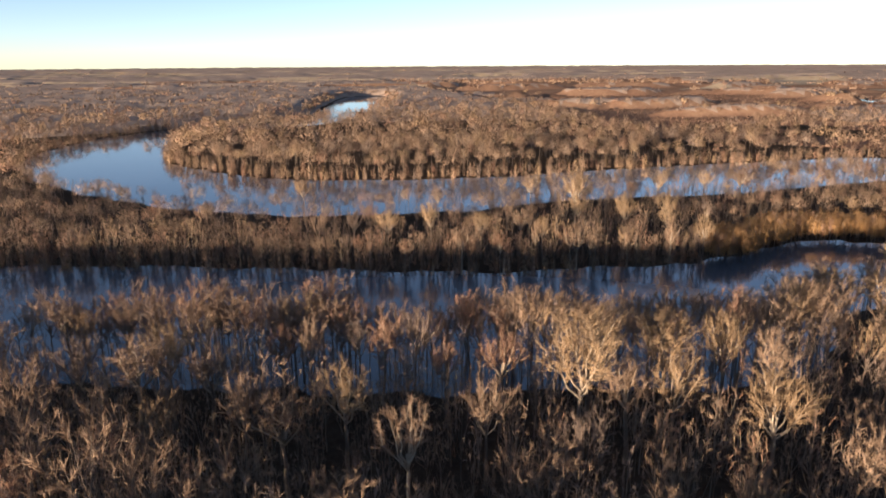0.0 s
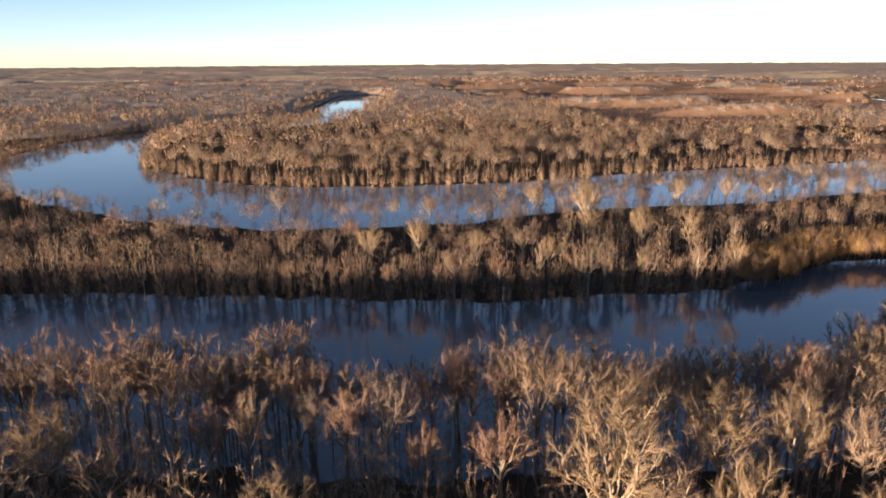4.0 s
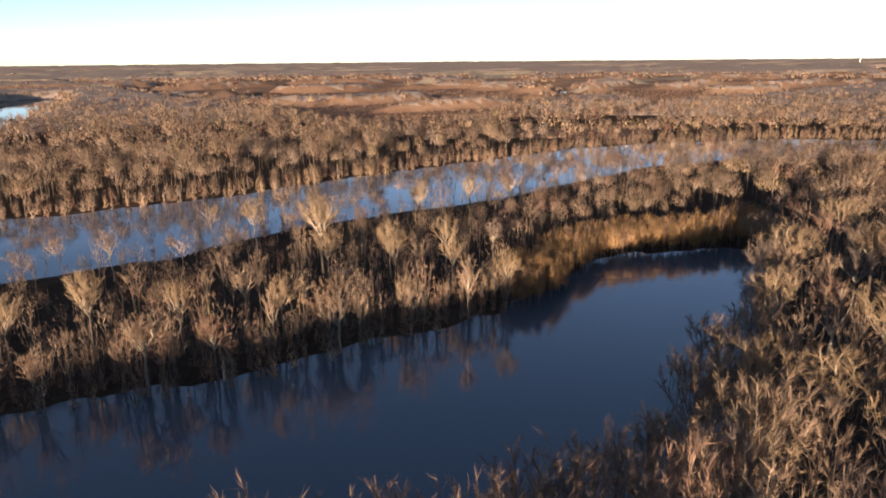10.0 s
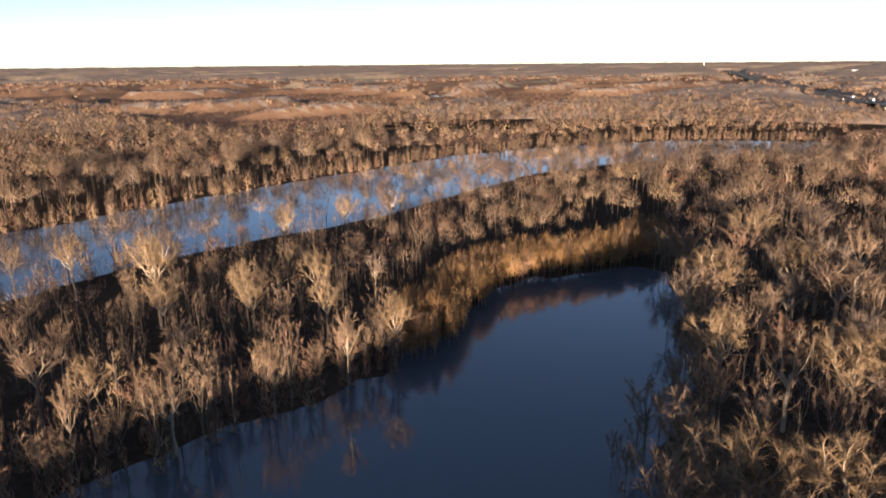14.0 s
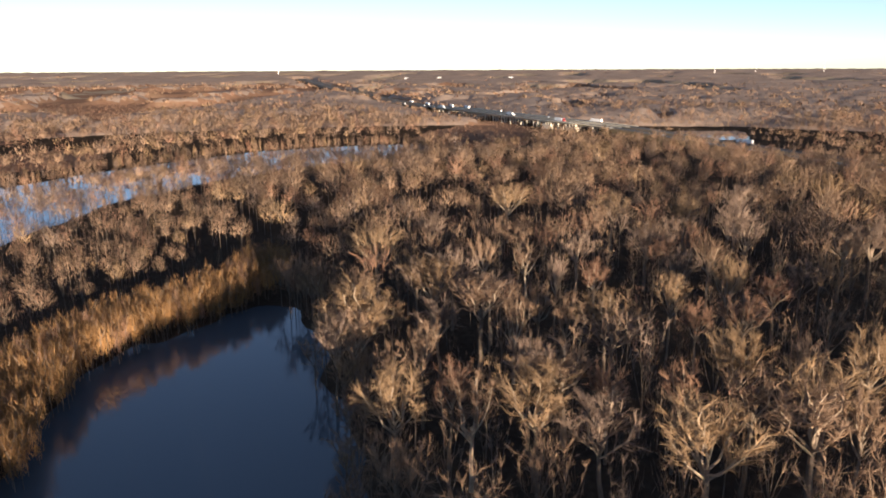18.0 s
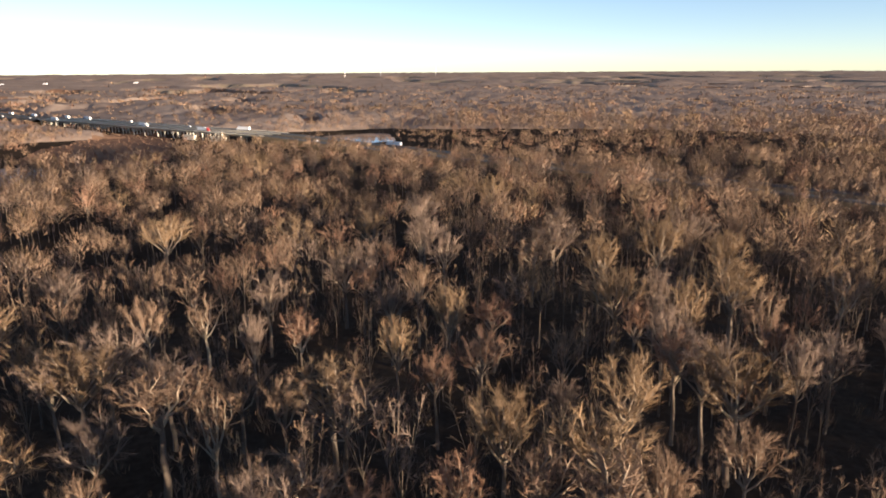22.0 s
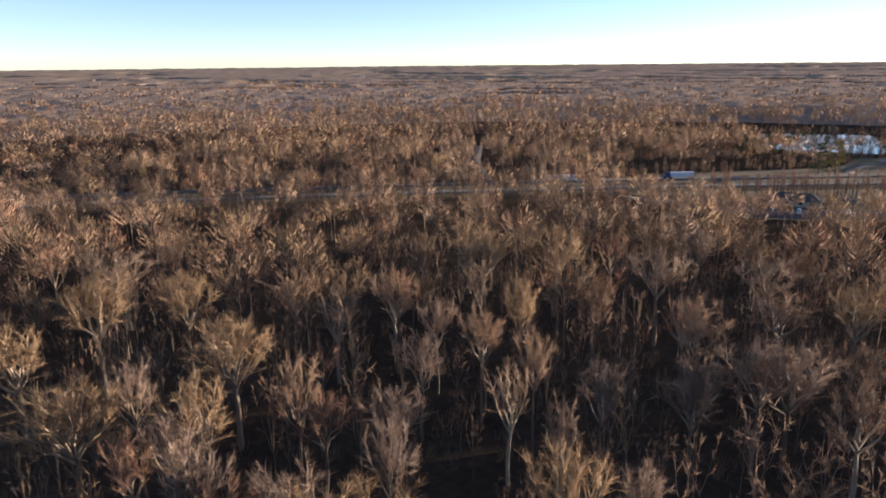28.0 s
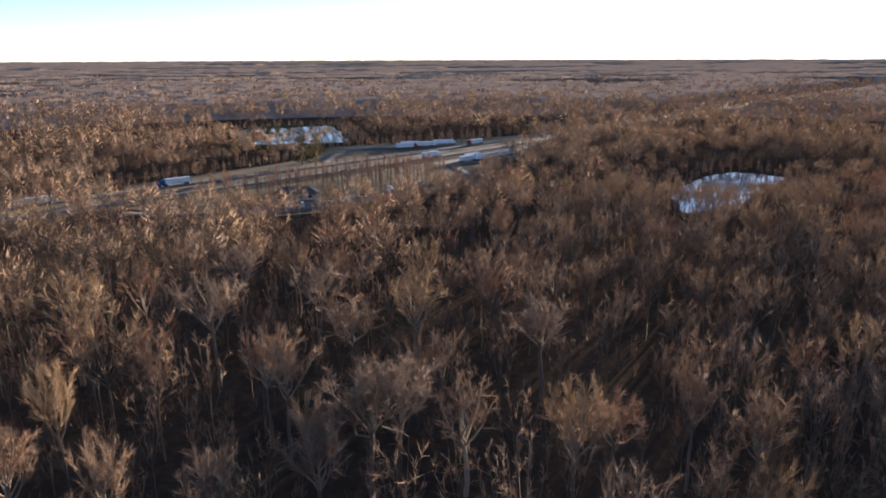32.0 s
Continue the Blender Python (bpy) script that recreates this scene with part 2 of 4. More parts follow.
# ---- mesh tools ----
def mesh_from(name, verts, faces, mats, index=None, smooth=False, normals=None):
    """A mesh from arrays of corners and equal-sided faces."""
    verts, faces = np.asarray(verts, np.float32), np.asarray(faces, np.int32)
    me = bpy.data.meshes.new(name)
    k = faces.shape[1]
    me.vertices.add(len(verts))
    me.vertices.foreach_set("co", verts.ravel())
    me.loops.add(faces.size)
    me.loops.foreach_set("vertex_index", faces.ravel())
    me.polygons.add(len(faces))
    me.polygons.foreach_set("loop_start", np.arange(0, faces.size, k, dtype=np.int32))
    me.polygons.foreach_set("loop_total", np.full(len(faces), k, np.int32))
    for m in mats if isinstance(mats, (list, tuple)) else [mats]:
        me.materials.append(m)
    if index is not None:
        me.polygons.foreach_set("material_index", np.asarray(index, np.int32))
    if smooth:
        me.polygons.foreach_set("use_smooth", np.ones(len(faces), bool))
    me.update(calc_edges=True)
    if normals is not None:
        me.polygons.foreach_set("use_smooth", np.ones(len(faces), bool))
        me.normals_split_custom_set_from_vertices(np.asarray(normals, np.float32))
    return me


def part(name, bm, mat, parent, label=""):
    me = bpy.data.meshes.new(name)
    bm.to_mesh(me)
    bm.free()
    me.materials.append(mat)
    ob = new(name, me)
    ob.parent = parent
    if label:
        ob["label"] = label
    return ob


class Soup:
    """Gathers tubes and thin blades as triangles."""

    def __init__(self):
        self.v, self.f, self.m, self.o, self.n = [], [], [], [], 0

    def add(self, v, f, m, o):
        self.v.append(v)
        self.o.append(o)
        self.f.append(np.asarray(f) + self.n)
        self.m.append(np.full(len(f), m))
        self.n += len(v)

    def tube(self, pts, radii, sides, m=0):
        pts = np.asarray(pts, float)
        rings = []
        for i, p in enumerate(pts):
            d = pts[min(i + 1, len(pts) - 1)] - pts[max(i - 1, 0)]
            d = d / (np.linalg.norm(d) + 1e-9)
            s = np.cross(d, (0.31, 0.95, 0.02))
            s /= np.linalg.norm(s)
            t = np.cross(d, s)
            an = np.arange(sides) * 2 * math.pi / sides
            rings.append(p + radii[i] * (np.cos(an)[:, None] * s + np.sin(an)[:, None] * t))
        f = []
        for i in range(len(pts) - 1):
            for k in range(sides):
                a, b = i * sides + k, i * sides + (k + 1) % sides
                f += [(a, b, b + sides), (a, b + sides, a + sides)]
        self.add(np.concatenate(rings), f, m, unit(np.concatenate([r - p for r, p in zip(rings, pts)])))

    def blades(self, base, tip, width, rng, m=1, out=None, round_=0.8, across=None):
        """One thin triangle for each pair of points, turned and shaded towards out, the crown's outside."""
        base, tip = np.asarray(base), np.asarray(tip)
        d = tip - base
        s = np.cross(d, rng.normal(size=d.shape) if across is None else across)
        s *= (width / (np.linalg.norm(s, axis=1) + 1e-9))[:, None] / 2
        n = unit(np.cross(2 * s, d))
        if out is None:
            out = n
        flip = np.where((n * out).sum(1) < 0, -1.0, 1.0)[:, None]
        s, n = s * flip, unit(n * flip * (1 - round_) + out * round_)
        v = np.stack([base - s, base + s, tip], 1).reshape(-1, 3)
        self.add(v, np.arange(len(v)).reshape(-1, 3), m, np.repeat(n, 3, 0))

    def arrays(self):
        return np.concatenate(self.v), np.concatenate(self.f), np.concatenate(self.m), np.concatenate(self.o)


def unit(v):
    return v / (np.linalg.norm(v, axis=-1, keepdims=True) + 1e-9)


def grow(seed, height=24.0, spread=5.5, fork=0.48, limbs=9, branches=11, twigs=30, sides=5, fine=0.042, radius=0.34, tall=0.29, wild=1.0):
    """A leafless tree at the origin: a trunk that forks into limbs which fan out and rise, branches along the limbs, twigs along the branches."""
    rng = np.random.default_rng(seed)
    s = Soup()
    lean = rng.normal(size=2) * 0.6
    near = sides > 3
    at = lambda q: np.array((lean[0] * q * q, lean[1] * q * q, height * q))
    trunk = [at(q) + (rng.normal(size=3) * 0.12 if q > 0 else 0) for q in np.linspace(0, fork + 0.14, 5 if near else 3)]
    trunk[0] = trunk[0] - (0, 0, 1.5)
    s.tube(trunk, np.linspace(radius, radius * 0.55, len(trunk)), sides)
    heart = np.array((lean[0] * 0.5, lean[1] * 0.5, height * (1 - tall) - 1.0))
    bb, bt, bw = [], [], []
    turn = rng.uniform(0, 6.28)
    up = np.array((0, 0, 1.0))
    for i in range(limbs):
        an = turn + i * 2.4 + rng.uniform(-0.35, 0.35)
        reach = math.sqrt((i + 0.15) / limbs) * rng.uniform(0.82, 1.0)
        out = np.array((math.cos(an), math.sin(an), 0))
        start = at(fork + 0.13 * (1 - i / limbs) * rng.uniform(0.5, 1.0))
        top = height * (0.94 - tall * 0.85 * (1 - math.sqrt(max(0.0, 1 - (0.93 * reach) ** 2)))) * rng.uniform(0.93, 1.02)
        end = heart * (1, 1, 0) + out * reach * spread * 0.86 + up * max(top, start[2] + 2.0)
        mid = (start + end) / 2 + out * 0.11 * spread * reach - up * 0.035 * height * reach
        n = 5 if near else 3
        q = np.linspace(0, 1, n)[:, None]
        limb = start * (1 - q) ** 2 + 2 * mid * q * (1 - q) + end * q ** 2
        limb[1:-1] += rng.normal(size=(n - 2, 3)) * 0.012 * height
        s.tube(limb, radius * rng.uniform(0.42, 0.58) * np.linspace(1, 0.22, n), max(3, sides - 1), 10 + i)
        for b in range(branches):
            w = 0.30 + 0.70 * (b + rng.uniform(0.2, 1.0)) / branches
            g = min(int(w * (n - 1)), n - 2)
            p = limb[g] + (limb[g + 1] - limb[g]) * (w * (n - 1) - g)
            d = unit(limb[g + 1] - limb[g])
            d = unit(d + rng.normal(size=3) * 0.46 * wild + up * 0.12)
            d = unit(np.array((d[0], d[1], max(d[2], 0.02))))
            far_ = spread * rng.uniform(0.30, 0.50) * (1.25 - 0.55 * w)
            e2 = p + d * far_ + up * 0.08 * far_
            e2[2] = min(e2[2], height * 1.01)
            if near:
                s.tube([p, (p + e2) / 2 + rng.normal(size=3) * 0.14 - up * 0.08, e2], [0.075, 0.052, 0.02], 3, 1)
            else:
                s.blades(p[None], e2[None], np.array([0.15]), rng, 1)
            a = rng.uniform(0.10, 1.0, twigs)[:, None]
            q0 = p + (e2 - p) * a
            d3 = unit(d + rng.normal(size=(twigs, 3)) * 0.44 * wild + up * 0.16)
            bb.append(q0)
            bt.append(q0 + d3 * rng.uniform(0.8, 2.0, (twigs, 1)) * (1.15 - 0.4 * a) * spread / 5.5)
            bw.append(np.full(twigs, fine) * rng.uniform(0.7, 1.4, twigs))
    tips = np.concatenate(bt)
    axes = np.array((spread, spread, height * tall))
    s.blades(np.concatenate(bb), tips, np.concatenate(bw), rng, 1, unit((tips - heart) / axes + rng.normal(size=tips.shape) * 0.3), 0.65)
    return s.arrays()


def plume(seed, height=24.0, spread=5.2, count=60, wide=0.35, tall=0.36, long_=3.0, trunk=True, low=-0.15, lift=0.6, stem=0.20, loose=0.22, lumps=6):
    """A leafless tree seen from far off: a stem, a few limbs, and fine sprays that fan up and out to a lumpy rounded crown."""
    rng = np.random.default_rng(seed)
    s = Soup()
    heart, axes = np.array((0, 0, height * (1 - tall))), np.array((spread, spread, height * tall))
    if trunk:
        s.tube([(0, 0, -1), (0, 0, height * (1 - tall))], [stem, stem * 0.7], 3)
        an = rng.uniform(0, 6.28, 5)
        tip = heart + axes * np.stack([np.cos(an) * 0.6, np.sin(an) * 0.6, np.full(5, 0.62)], 1)
        s.blades(np.repeat([(0, 0, height * (0.9 - tall))], 5, 0), tip, np.full(5, stem * 1.5), rng, 0)
    an, z = rng.uniform(0, 2 * math.pi, count), rng.uniform(low, 1, count)
    w = np.sqrt(1 - z * z)
    d = np.stack([np.cos(an) * w, np.sin(an) * w, z], 1)
    knob = unit(rng.normal(size=(lumps, 3)) + np.array((0, 0, 0.6)))
    lump = 0.82 + 0.20 * np.exp(-np.min(((d[:, None] - knob[None]) ** 2).sum(2), 1) / 0.2)
    tip = heart + axes * d * (lump * (1 - 0.5 * rng.uniform(0, 1, count) ** 2))[:, None]
    a = unit(np.array((0, 0, 1.0)) + d * lift * np.array((1, 1, 0.3)) + rng.normal(size=d.shape) * loose)
    base = tip - a * (long_ * rng.uniform(0.6, 1.3, count))[:, None]
    base[:, 2] = np.maximum(base[:, 2], 0.0)
    s.blades(base, tip, wide * rng.uniform(0.6, 1.5, count), rng, 1, unit(d + (0, 0, 0.15) + rng.normal(size=d.shape) * 0.1), 0.93, d + rng.normal(size=d.shape) * 0.5)
    return s.arrays()


def scatter(x0, x1, y0, y1, step, seed):
    rng = np.random.default_rng(seed)
    gx, gy = np.meshgrid(np.arange(x0, x1, step), np.arange(y0, y1, step))
    gx = gx + rng.uniform(-0.5, 0.5, gx.shape) * step * 0.95 + (np.arange(gx.shape[0]) % 2)[:, None] * step / 2
    gy = gy + rng.uniform(-0.5, 0.5, gy.shape) * step * 0.95
    return gx.ravel(), gy.ravel()


def forest(name, label, px, py, templates, seed, size=(0.72, 1.12), mats=None, own_height=False):
    """Many trees of the given shapes in one mesh."""
    rng = np.random.default_rng(seed)
    pz = ground_z(px, py)
    kind = rng.integers(0, len(templates), len(px))
    V, Fc, M, N, n = [], [], [], [], 0
    for k, (v, f, m, o) in enumerate(templates):
        w = np.where(kind == k)[0]
        if not len(w):
            continue
        an = rng.uniform(0, 2 * math.pi, len(w))
        sc = rng.uniform(*size, len(w)) * (1.0 if own_height else low_growth(px[w], py[w]))
        wd = sc * rng.uniform(0.8, 1.25, len(w))
        c, s = np.cos(an) * wd, np.sin(an) * wd
        x = v[None, :, 0] * c[:, None] - v[None, :, 1] * s[:, None] + px[w][:, None]
        y = v[None, :, 0] * s[:, None] + v[None, :, 1] * c[:, None] + py[w][:, None]
        z = v[None, :, 2] * sc[:, None] + pz[w][:, None]
        V.append(np.stack([x, y, z], 2).reshape(-1, 3))
        ca, sa = np.cos(an)[:, None], np.sin(an)[:, None]
        N.append(np.stack([o[None, :, 0] * ca - o[None, :, 1] * sa, o[None, :, 0] * sa + o[None, :, 1] * ca, np.repeat(o[None, :, 2], len(w), 0)], 2).reshape(-1, 3))
        Fc.append((f[None] + (np.arange(len(w)) * len(v))[:, None, None] + n).reshape(-1, 3))
        hue = np.where(rng.uniform(size=len(w)) < 0.5, 1, rng.integers(1, 5, len(w)))
        M.append(np.where(m[None] == 1, hue[:, None], 0).ravel())
        n += len(w) * len(v)
    me = mesh_from(name, np.concatenate(V), np.concatenate(Fc), mats or [SHADED_BARK] + TWIGS, np.concatenate(M), normals=np.concatenate(N))
    return tagged(new(name, me), label, "forest", kind="stuff")


# ---- ground and water ----
def spread_axis(c, near, step, mid, far):
    inner = np.arange(-near, near + 1e-6, step)
    outer = np.concatenate([near + np.arange(1, int((mid - near) / 20)) * 20.0, mid + (far - mid) * np.linspace(0, 1, 18) ** 1.6])
    return c + np.concatenate([-outer[::-1], inner, outer])


gx, gy = np.meshgrid(spread_axis(150, 480, 6.5, 1250, 4900), spread_axis(150, 500, 6.5, 1700, 4900))
GX, GY = gx.ravel(), gy.ravel()
nx = gx.shape[1]
q = (np.arange(gx.shape[0] - 1)[:, None] * nx + np.arange(nx - 1)[None]).ravel()
gz = ground_z(GX, GY)
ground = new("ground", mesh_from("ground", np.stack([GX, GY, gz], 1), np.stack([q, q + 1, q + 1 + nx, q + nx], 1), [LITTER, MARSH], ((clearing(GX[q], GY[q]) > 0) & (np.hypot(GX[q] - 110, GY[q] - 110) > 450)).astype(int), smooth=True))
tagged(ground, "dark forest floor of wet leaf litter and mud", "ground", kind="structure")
wv = [(-1600, -1200, 0), (2400, -1200, 0), (2400, 2400, 0), (-1600, 2400, 0)]
water = new("water", mesh_from("water", wv, [(0, 1, 2, 3)], WATER))
tagged(water, "still brown-blue river and oxbow lake mirroring sky and trees", "water", kind="structure")

# ---- woods ----
CX, CY = 110.0, 110.0
FLIGHT = [(-13, -2), (28, 106), (50, 130), (90, 154), (125, 159), (155, 150), (175, 134), (187, 110)]


def behind(px, py):
    """The woods west of the start, out of view, thinner in detail."""
    return ((px < -45 - 0.385 * py) | ((px < 40) & (py < 60))) & (py > 0.6 * px + 38)


def willows(px, py):
    """Distance from the golden thicket and the low dark strip behind it."""
    return np.minimum(line_dist(px, py, THICKET), line_dist(px, py - 12, THICKET))


def off_path(px, py):
    return line_dist(px, py, FLIGHT)


def wooded(px, py, edge=2.0):
    """Where tall trees may stand."""
    return ((open_water(px, py) > edge) & (line_dist(px, py, HIGHWAY) > np.where(((px > 215) & (px < 700)) | (px < -150), 17, 33)) & (clearing(px, py) < 0) & (poly_dist(px, py, REST) > 0)
            & (line_dist(px, py, SIDE_ROAD) > 5.5))


# far canopy, one uneven sheet, with distance haze put into its colour
ra = 860 * (4850 / 860) ** np.linspace(0, 1, 120)
ta = np.linspace(0, 2 * math.pi, 820, endpoint=False)
rr, tt = np.meshgrid(ra, ta, indexing='ij')
rng = np.random.default_rng(5)
tt = tt + rng.uniform(-0.4, 0.4, tt.shape) * (ta[1] - ta[0])
fx, fy = (CX + rr * np.sin(tt)).ravel(), (CY + rr * np.cos(tt)).ravel()
rough = rng.uniform(-1, 1, fx.shape)
field = np.minimum(wob(fx * 0.35, fy, 520.0, 9.0) - 0.5 - 1.2 * (wob(fx, fy * 0.4, 300.0, 12.0) > 0.75), np.minimum((rr.ravel() - 1900) / 300, (4300 - rr.ravel()) / 300))
up = np.minimum(np.maximum(np.clip(0.5 - clearing(fx, fy) * 4, 0, 1), np.clip((rr.ravel() - 2600) / 500, 0, 1)), np.clip(0.5 - field * 5, 0, 1))
fz = rise(fx, fy) + up * (17.0 + 1.6 * rough + 1.0 * wob(fx, fy, 110, 3.0)) * np.minimum(low_growth(fx, fy, False), 1.0) + (1 - up) * (2.2 + 0.6 * rough)
near_water = np.minimum(open_water(fx, fy), line_dist(fx, fy, HIGHWAY) - 36)
near_water = np.minimum(np.minimum(near_water, poly_dist(fx, fy, REST) - 30), poly_dist(fx, fy, PONDS[0]) - 45)
near_water = np.minimum(near_water, (rr.ravel() - 860) * 0.3)
fz = np.where(near_water > 6, np.minimum(fz, 1.0 + np.maximum(near_water - 6, 0) * 0.6 + rise(fx, fy)), -3)
ok = (near_water > 0)
nt_ = len(ta)
i, j = np.meshgrid(np.arange(len(ra) - 1), np.arange(nt_), indexing='ij')
qa = (i * nt_ + j).ravel()
qb = (i * nt_ + (j + 1) % nt_).ravel()
faces = np.stack([qa, qb, qb + nt_, qa + nt_], 1)
cl = np.where(up[qa] < 0.5, np.where(field[qa] > 0, 2, 1), 0)
far = new("far_woods", mesh_from("far_woods", np.stack([fx, fy, fz], 1), faces, [HAZED_CANOPY, MARSH, FIELD], cl, smooth=True))
tagged(far, "distant bare winter woods and reddish marsh reaching the horizon", "forest", kind="stuff")

# woods by distance
T_LITE = [grow(30 + k, limbs=6, branches=4, twigs=12, sides=3, fine=0.095, radius=0.19, height=24, spread=(5.4, 6.2, 5.0)[k % 3], fork=(0.18, 0.26, 0.22)[k % 3], tall=(0.33, 0.28, 0.38)[k % 3], wild=1.15) for k in range(6)]
T_MID = [grow(40 + k, limbs=8, branches=6, twigs=20, sides=3, fine=0.072, radius=0.26, height=24, spread=(6.8, 7.6, 6.0, 7.1)[k % 4], fork=(0.44, 0.40, 0.48, 0.42)[k % 4], tall=(0.26, 0.28, 0.32, 0.24)[k % 4]) for k in range(8)]
T_OFF = [plume(60 + k, count=255, wide=0.18, stem=0.13, spread=6.0 + 0.8 * (k % 3), tall=0.33 + 0.05 * (k % 2), long_=2.2, low=-0.25, lift=1.0) for k in range(8)]
T_FAR = [plume(80 + k, height=23, count=72, wide=0.48, spread=6.8, tall=0.35 + 0.04 * (k % 3), long_=2.6, trunk=False, low=-0.3, lift=1.0) for k in range(8)]
T_DIM = [plume(100 + k, height=20, count=20, wide=1.5, spread=9.5, tall=0.36, long_=5.0, trunk=False, low=-0.2) for k in range(6)]
T_RIM = [plume(110 + k, height=19, count=7, wide=2.6, spread=17.0, tall=0.32, long_=7.0, trunk=False, low=0.1, lumps=3) for k in range(6)]
T_BUSH = [plume(120 + k, height=12, count=34, wide=0.12, spread=3.8, tall=0.75, long_=4.0, low=0.05, trunk=False) for k in range(6)]
T_REED = [plume(140 + k, height=13.5, count=110, wide=0.12, spread=2.6, tall=0.42, long_=2.8, low=-0.5, stem=0.10) for k in range(6)]
T_BANK = [plume(150 + k, height=15, count=64, wide=0.30, spread=3.8, tall=0.70, long_=4.6, low=-0.6, trunk=False) for k in range(6)]
T_SCRUB = [plume(160 + k, height=4.5, count=9, wide=0.9, spread=3.4, tall=0.7, long_=2.4, trunk=False) for k in range(6)]

# stands of tall crowns along the flight: x, y, crown radius
SHORE_A = [(-75, 186, 6.4), (-64, 155, 6.7), (-60, 186, 5.5), (-49, 142, 6.1), (-44, 152, 7.5), (-34, 141, 4.7), (-26, 125, 5.3), (-19, 152, 5.0), (-18, 118, 5.0), (-12, 152, 4.3), (-6, 123, 7.2), (0, 156, 4.4), (3, 112, 4.8), (5, 149, 5.5), (13, 150, 4.9), (18, 138, 4.0), (20, 111, 5.8), (30, 133, 5.7), (30, 162, 4.7), (50, 168, 5.1), (51, 133, 7.5), (52, 115, 4.9), (60, 111, 4.4), (67, 127, 6.7), (72, 96, 5.3), (80, 124, 5.0), (91, 121, 6.5), (106, 155, 5.5)]
ISLAND_A = [(-9, 387, 7.5), (11, 292, 7.5), (26, 291, 7.5), (45, 288, 7.1), (52, 263, 5.5), (62, 352, 6.9), (64, 273, 5.9), (66, 251, 6.1), (82, 254, 4.7), (83, 277, 6.1), (89, 265, 6.2), (91, 287, 6.2), (100, 236, 6.1), (104, 260, 6.8), (106, 245, 6.4), (118, 361, 7.4), (121, 301, 7.5)]
ISLAND_B = [(122, 246, 6.7), (125, 312, 7.5), (130, 236, 6.0), (138, 285, 7.5), (138, 245, 6.1), (142, 295, 7.3), (151, 270, 6.6), (154, 246, 5.3), (160, 286, 7.4), (166, 233, 5.3), (180, 284, 6.6), (182, 254, 7.5), (193, 352, 7.5), (205, 258, 7.5), (214, 249, 7.5), (223, 353, 7.5), (233, 239, 7.5), (263, 222, 6.5)]
EAST_A = [(138, 156, 7.5), (145, 170, 4.2), (147, 146, 6.1), (178, 129, 7.0), (184, 144, 7.2), (185, 179, 5.5), (187, 111, 6.6), (188, 104, 4.5), (189, 168, 7.5), (190, 155, 7.4), (194, 171, 5.0), (195, 119, 4.5), (200, 130, 4.9), (200, 184, 4.0), (201, 142, 4.9), (202, 157, 5.3), (203, 104, 7.0), (206, 150, 6.4), (208, 179, 5.2), (210, 118, 5.5), (212, 199, 5.1), (217, 196, 6.7), (220, 102, 3.8), (223, 196, 7.5), (228, 199, 7.5), (230, 140, 7.5), (232, 180, 6.2), (233, 162, 5.6)]
EAST_B = [(234, 150, 4.5), (236, 141, 7.1), (238, 120, 4.8), (238, 171, 6.4), (242, 109, 6.3), (245, 157, 6.8), (251, 205, 6.5), (253, 124, 3.9), (255, 170, 7.5), (257, 186, 7.5), (258, 191, 5.3), (264, 153, 4.0), (264, 182, 6.8), (264, 108, 4.4), (267, 95, 6.6), (268, 142, 5.6), (280, 175, 5.2), (280, 118, 5.3), (285, 210, 7.5), (289, 108, 6.4), (293, 163, 6.3), (296, 147, 6.4), (304, 120, 6.2), (310, 124, 7.5), (322, 200, 7.4), (361, 132, 7.5), (367, 103, 7.5), (368, 175, 7.5)]
SOUTH_A = [(106, 43, 5.9), (108, 31, 5.2), (114, -8, 7.5), (123, 30, 5.8), (133, 33, 4.5), (137, -25, 5.2), (144, 17, 6.6), (151, -25, 6.3), (153, -51, 7.5), (154, 12, 7.3), (159, 12, 7.5), (169, 17, 5.3), (169, -71, 5.6), (170, -3, 6.1), (170, 23, 5.3), (172, -12, 5.1), (177, 53, 4.3), (179, -43, 7.5), (185, 25, 5.1), (185, 60, 5.1), (189, 40, 3.6), (192, 86, 6.0), (198, 20, 4.5), (200, 30, 5.0), (206, -4, 3.8), (208, 74, 7.3), (208, -56, 7.5), (211, 10, 5.4), (211, 57, 3.8), (212, 4, 4.8)]
SOUTH_B = [(213, 93, 5.5), (215, 75, 7.2), (216, 42, 5.2), (220, 21, 4.6), (223, 75, 5.9), (224, 1, 4.3), (227, 47, 5.2), (228, -50, 7.3), (233, 45, 5.4), (234, 70, 4.3), (237, -6, 6.8), (238, -68, 7.5), (240, -12, 6.5), (242, 58, 4.8), (242, 64, 5.7), (244, 70, 4.5), (248, 3, 6.1), (253, 35, 7.5), (259, 54, 4.8), (263, 63, 7.5), (283, 12, 6.4), (290, 51, 6.0), (295, 27, 7.5), (308, 64, 5.6), (313, 54, 7.5), (314, 92, 6.1), (321, -8, 7.5), (335, 93, 5.8), (344, 89, 6.2), (374, 81, 7.5), (408, 36, 7.5)]
STANDS = [(SHORE_A, 25.5), (ISLAND_A + ISLAND_B, 20.0), (EAST_A + EAST_B, 23.5), (SOUTH_A + SOUTH_B, 25.5)]


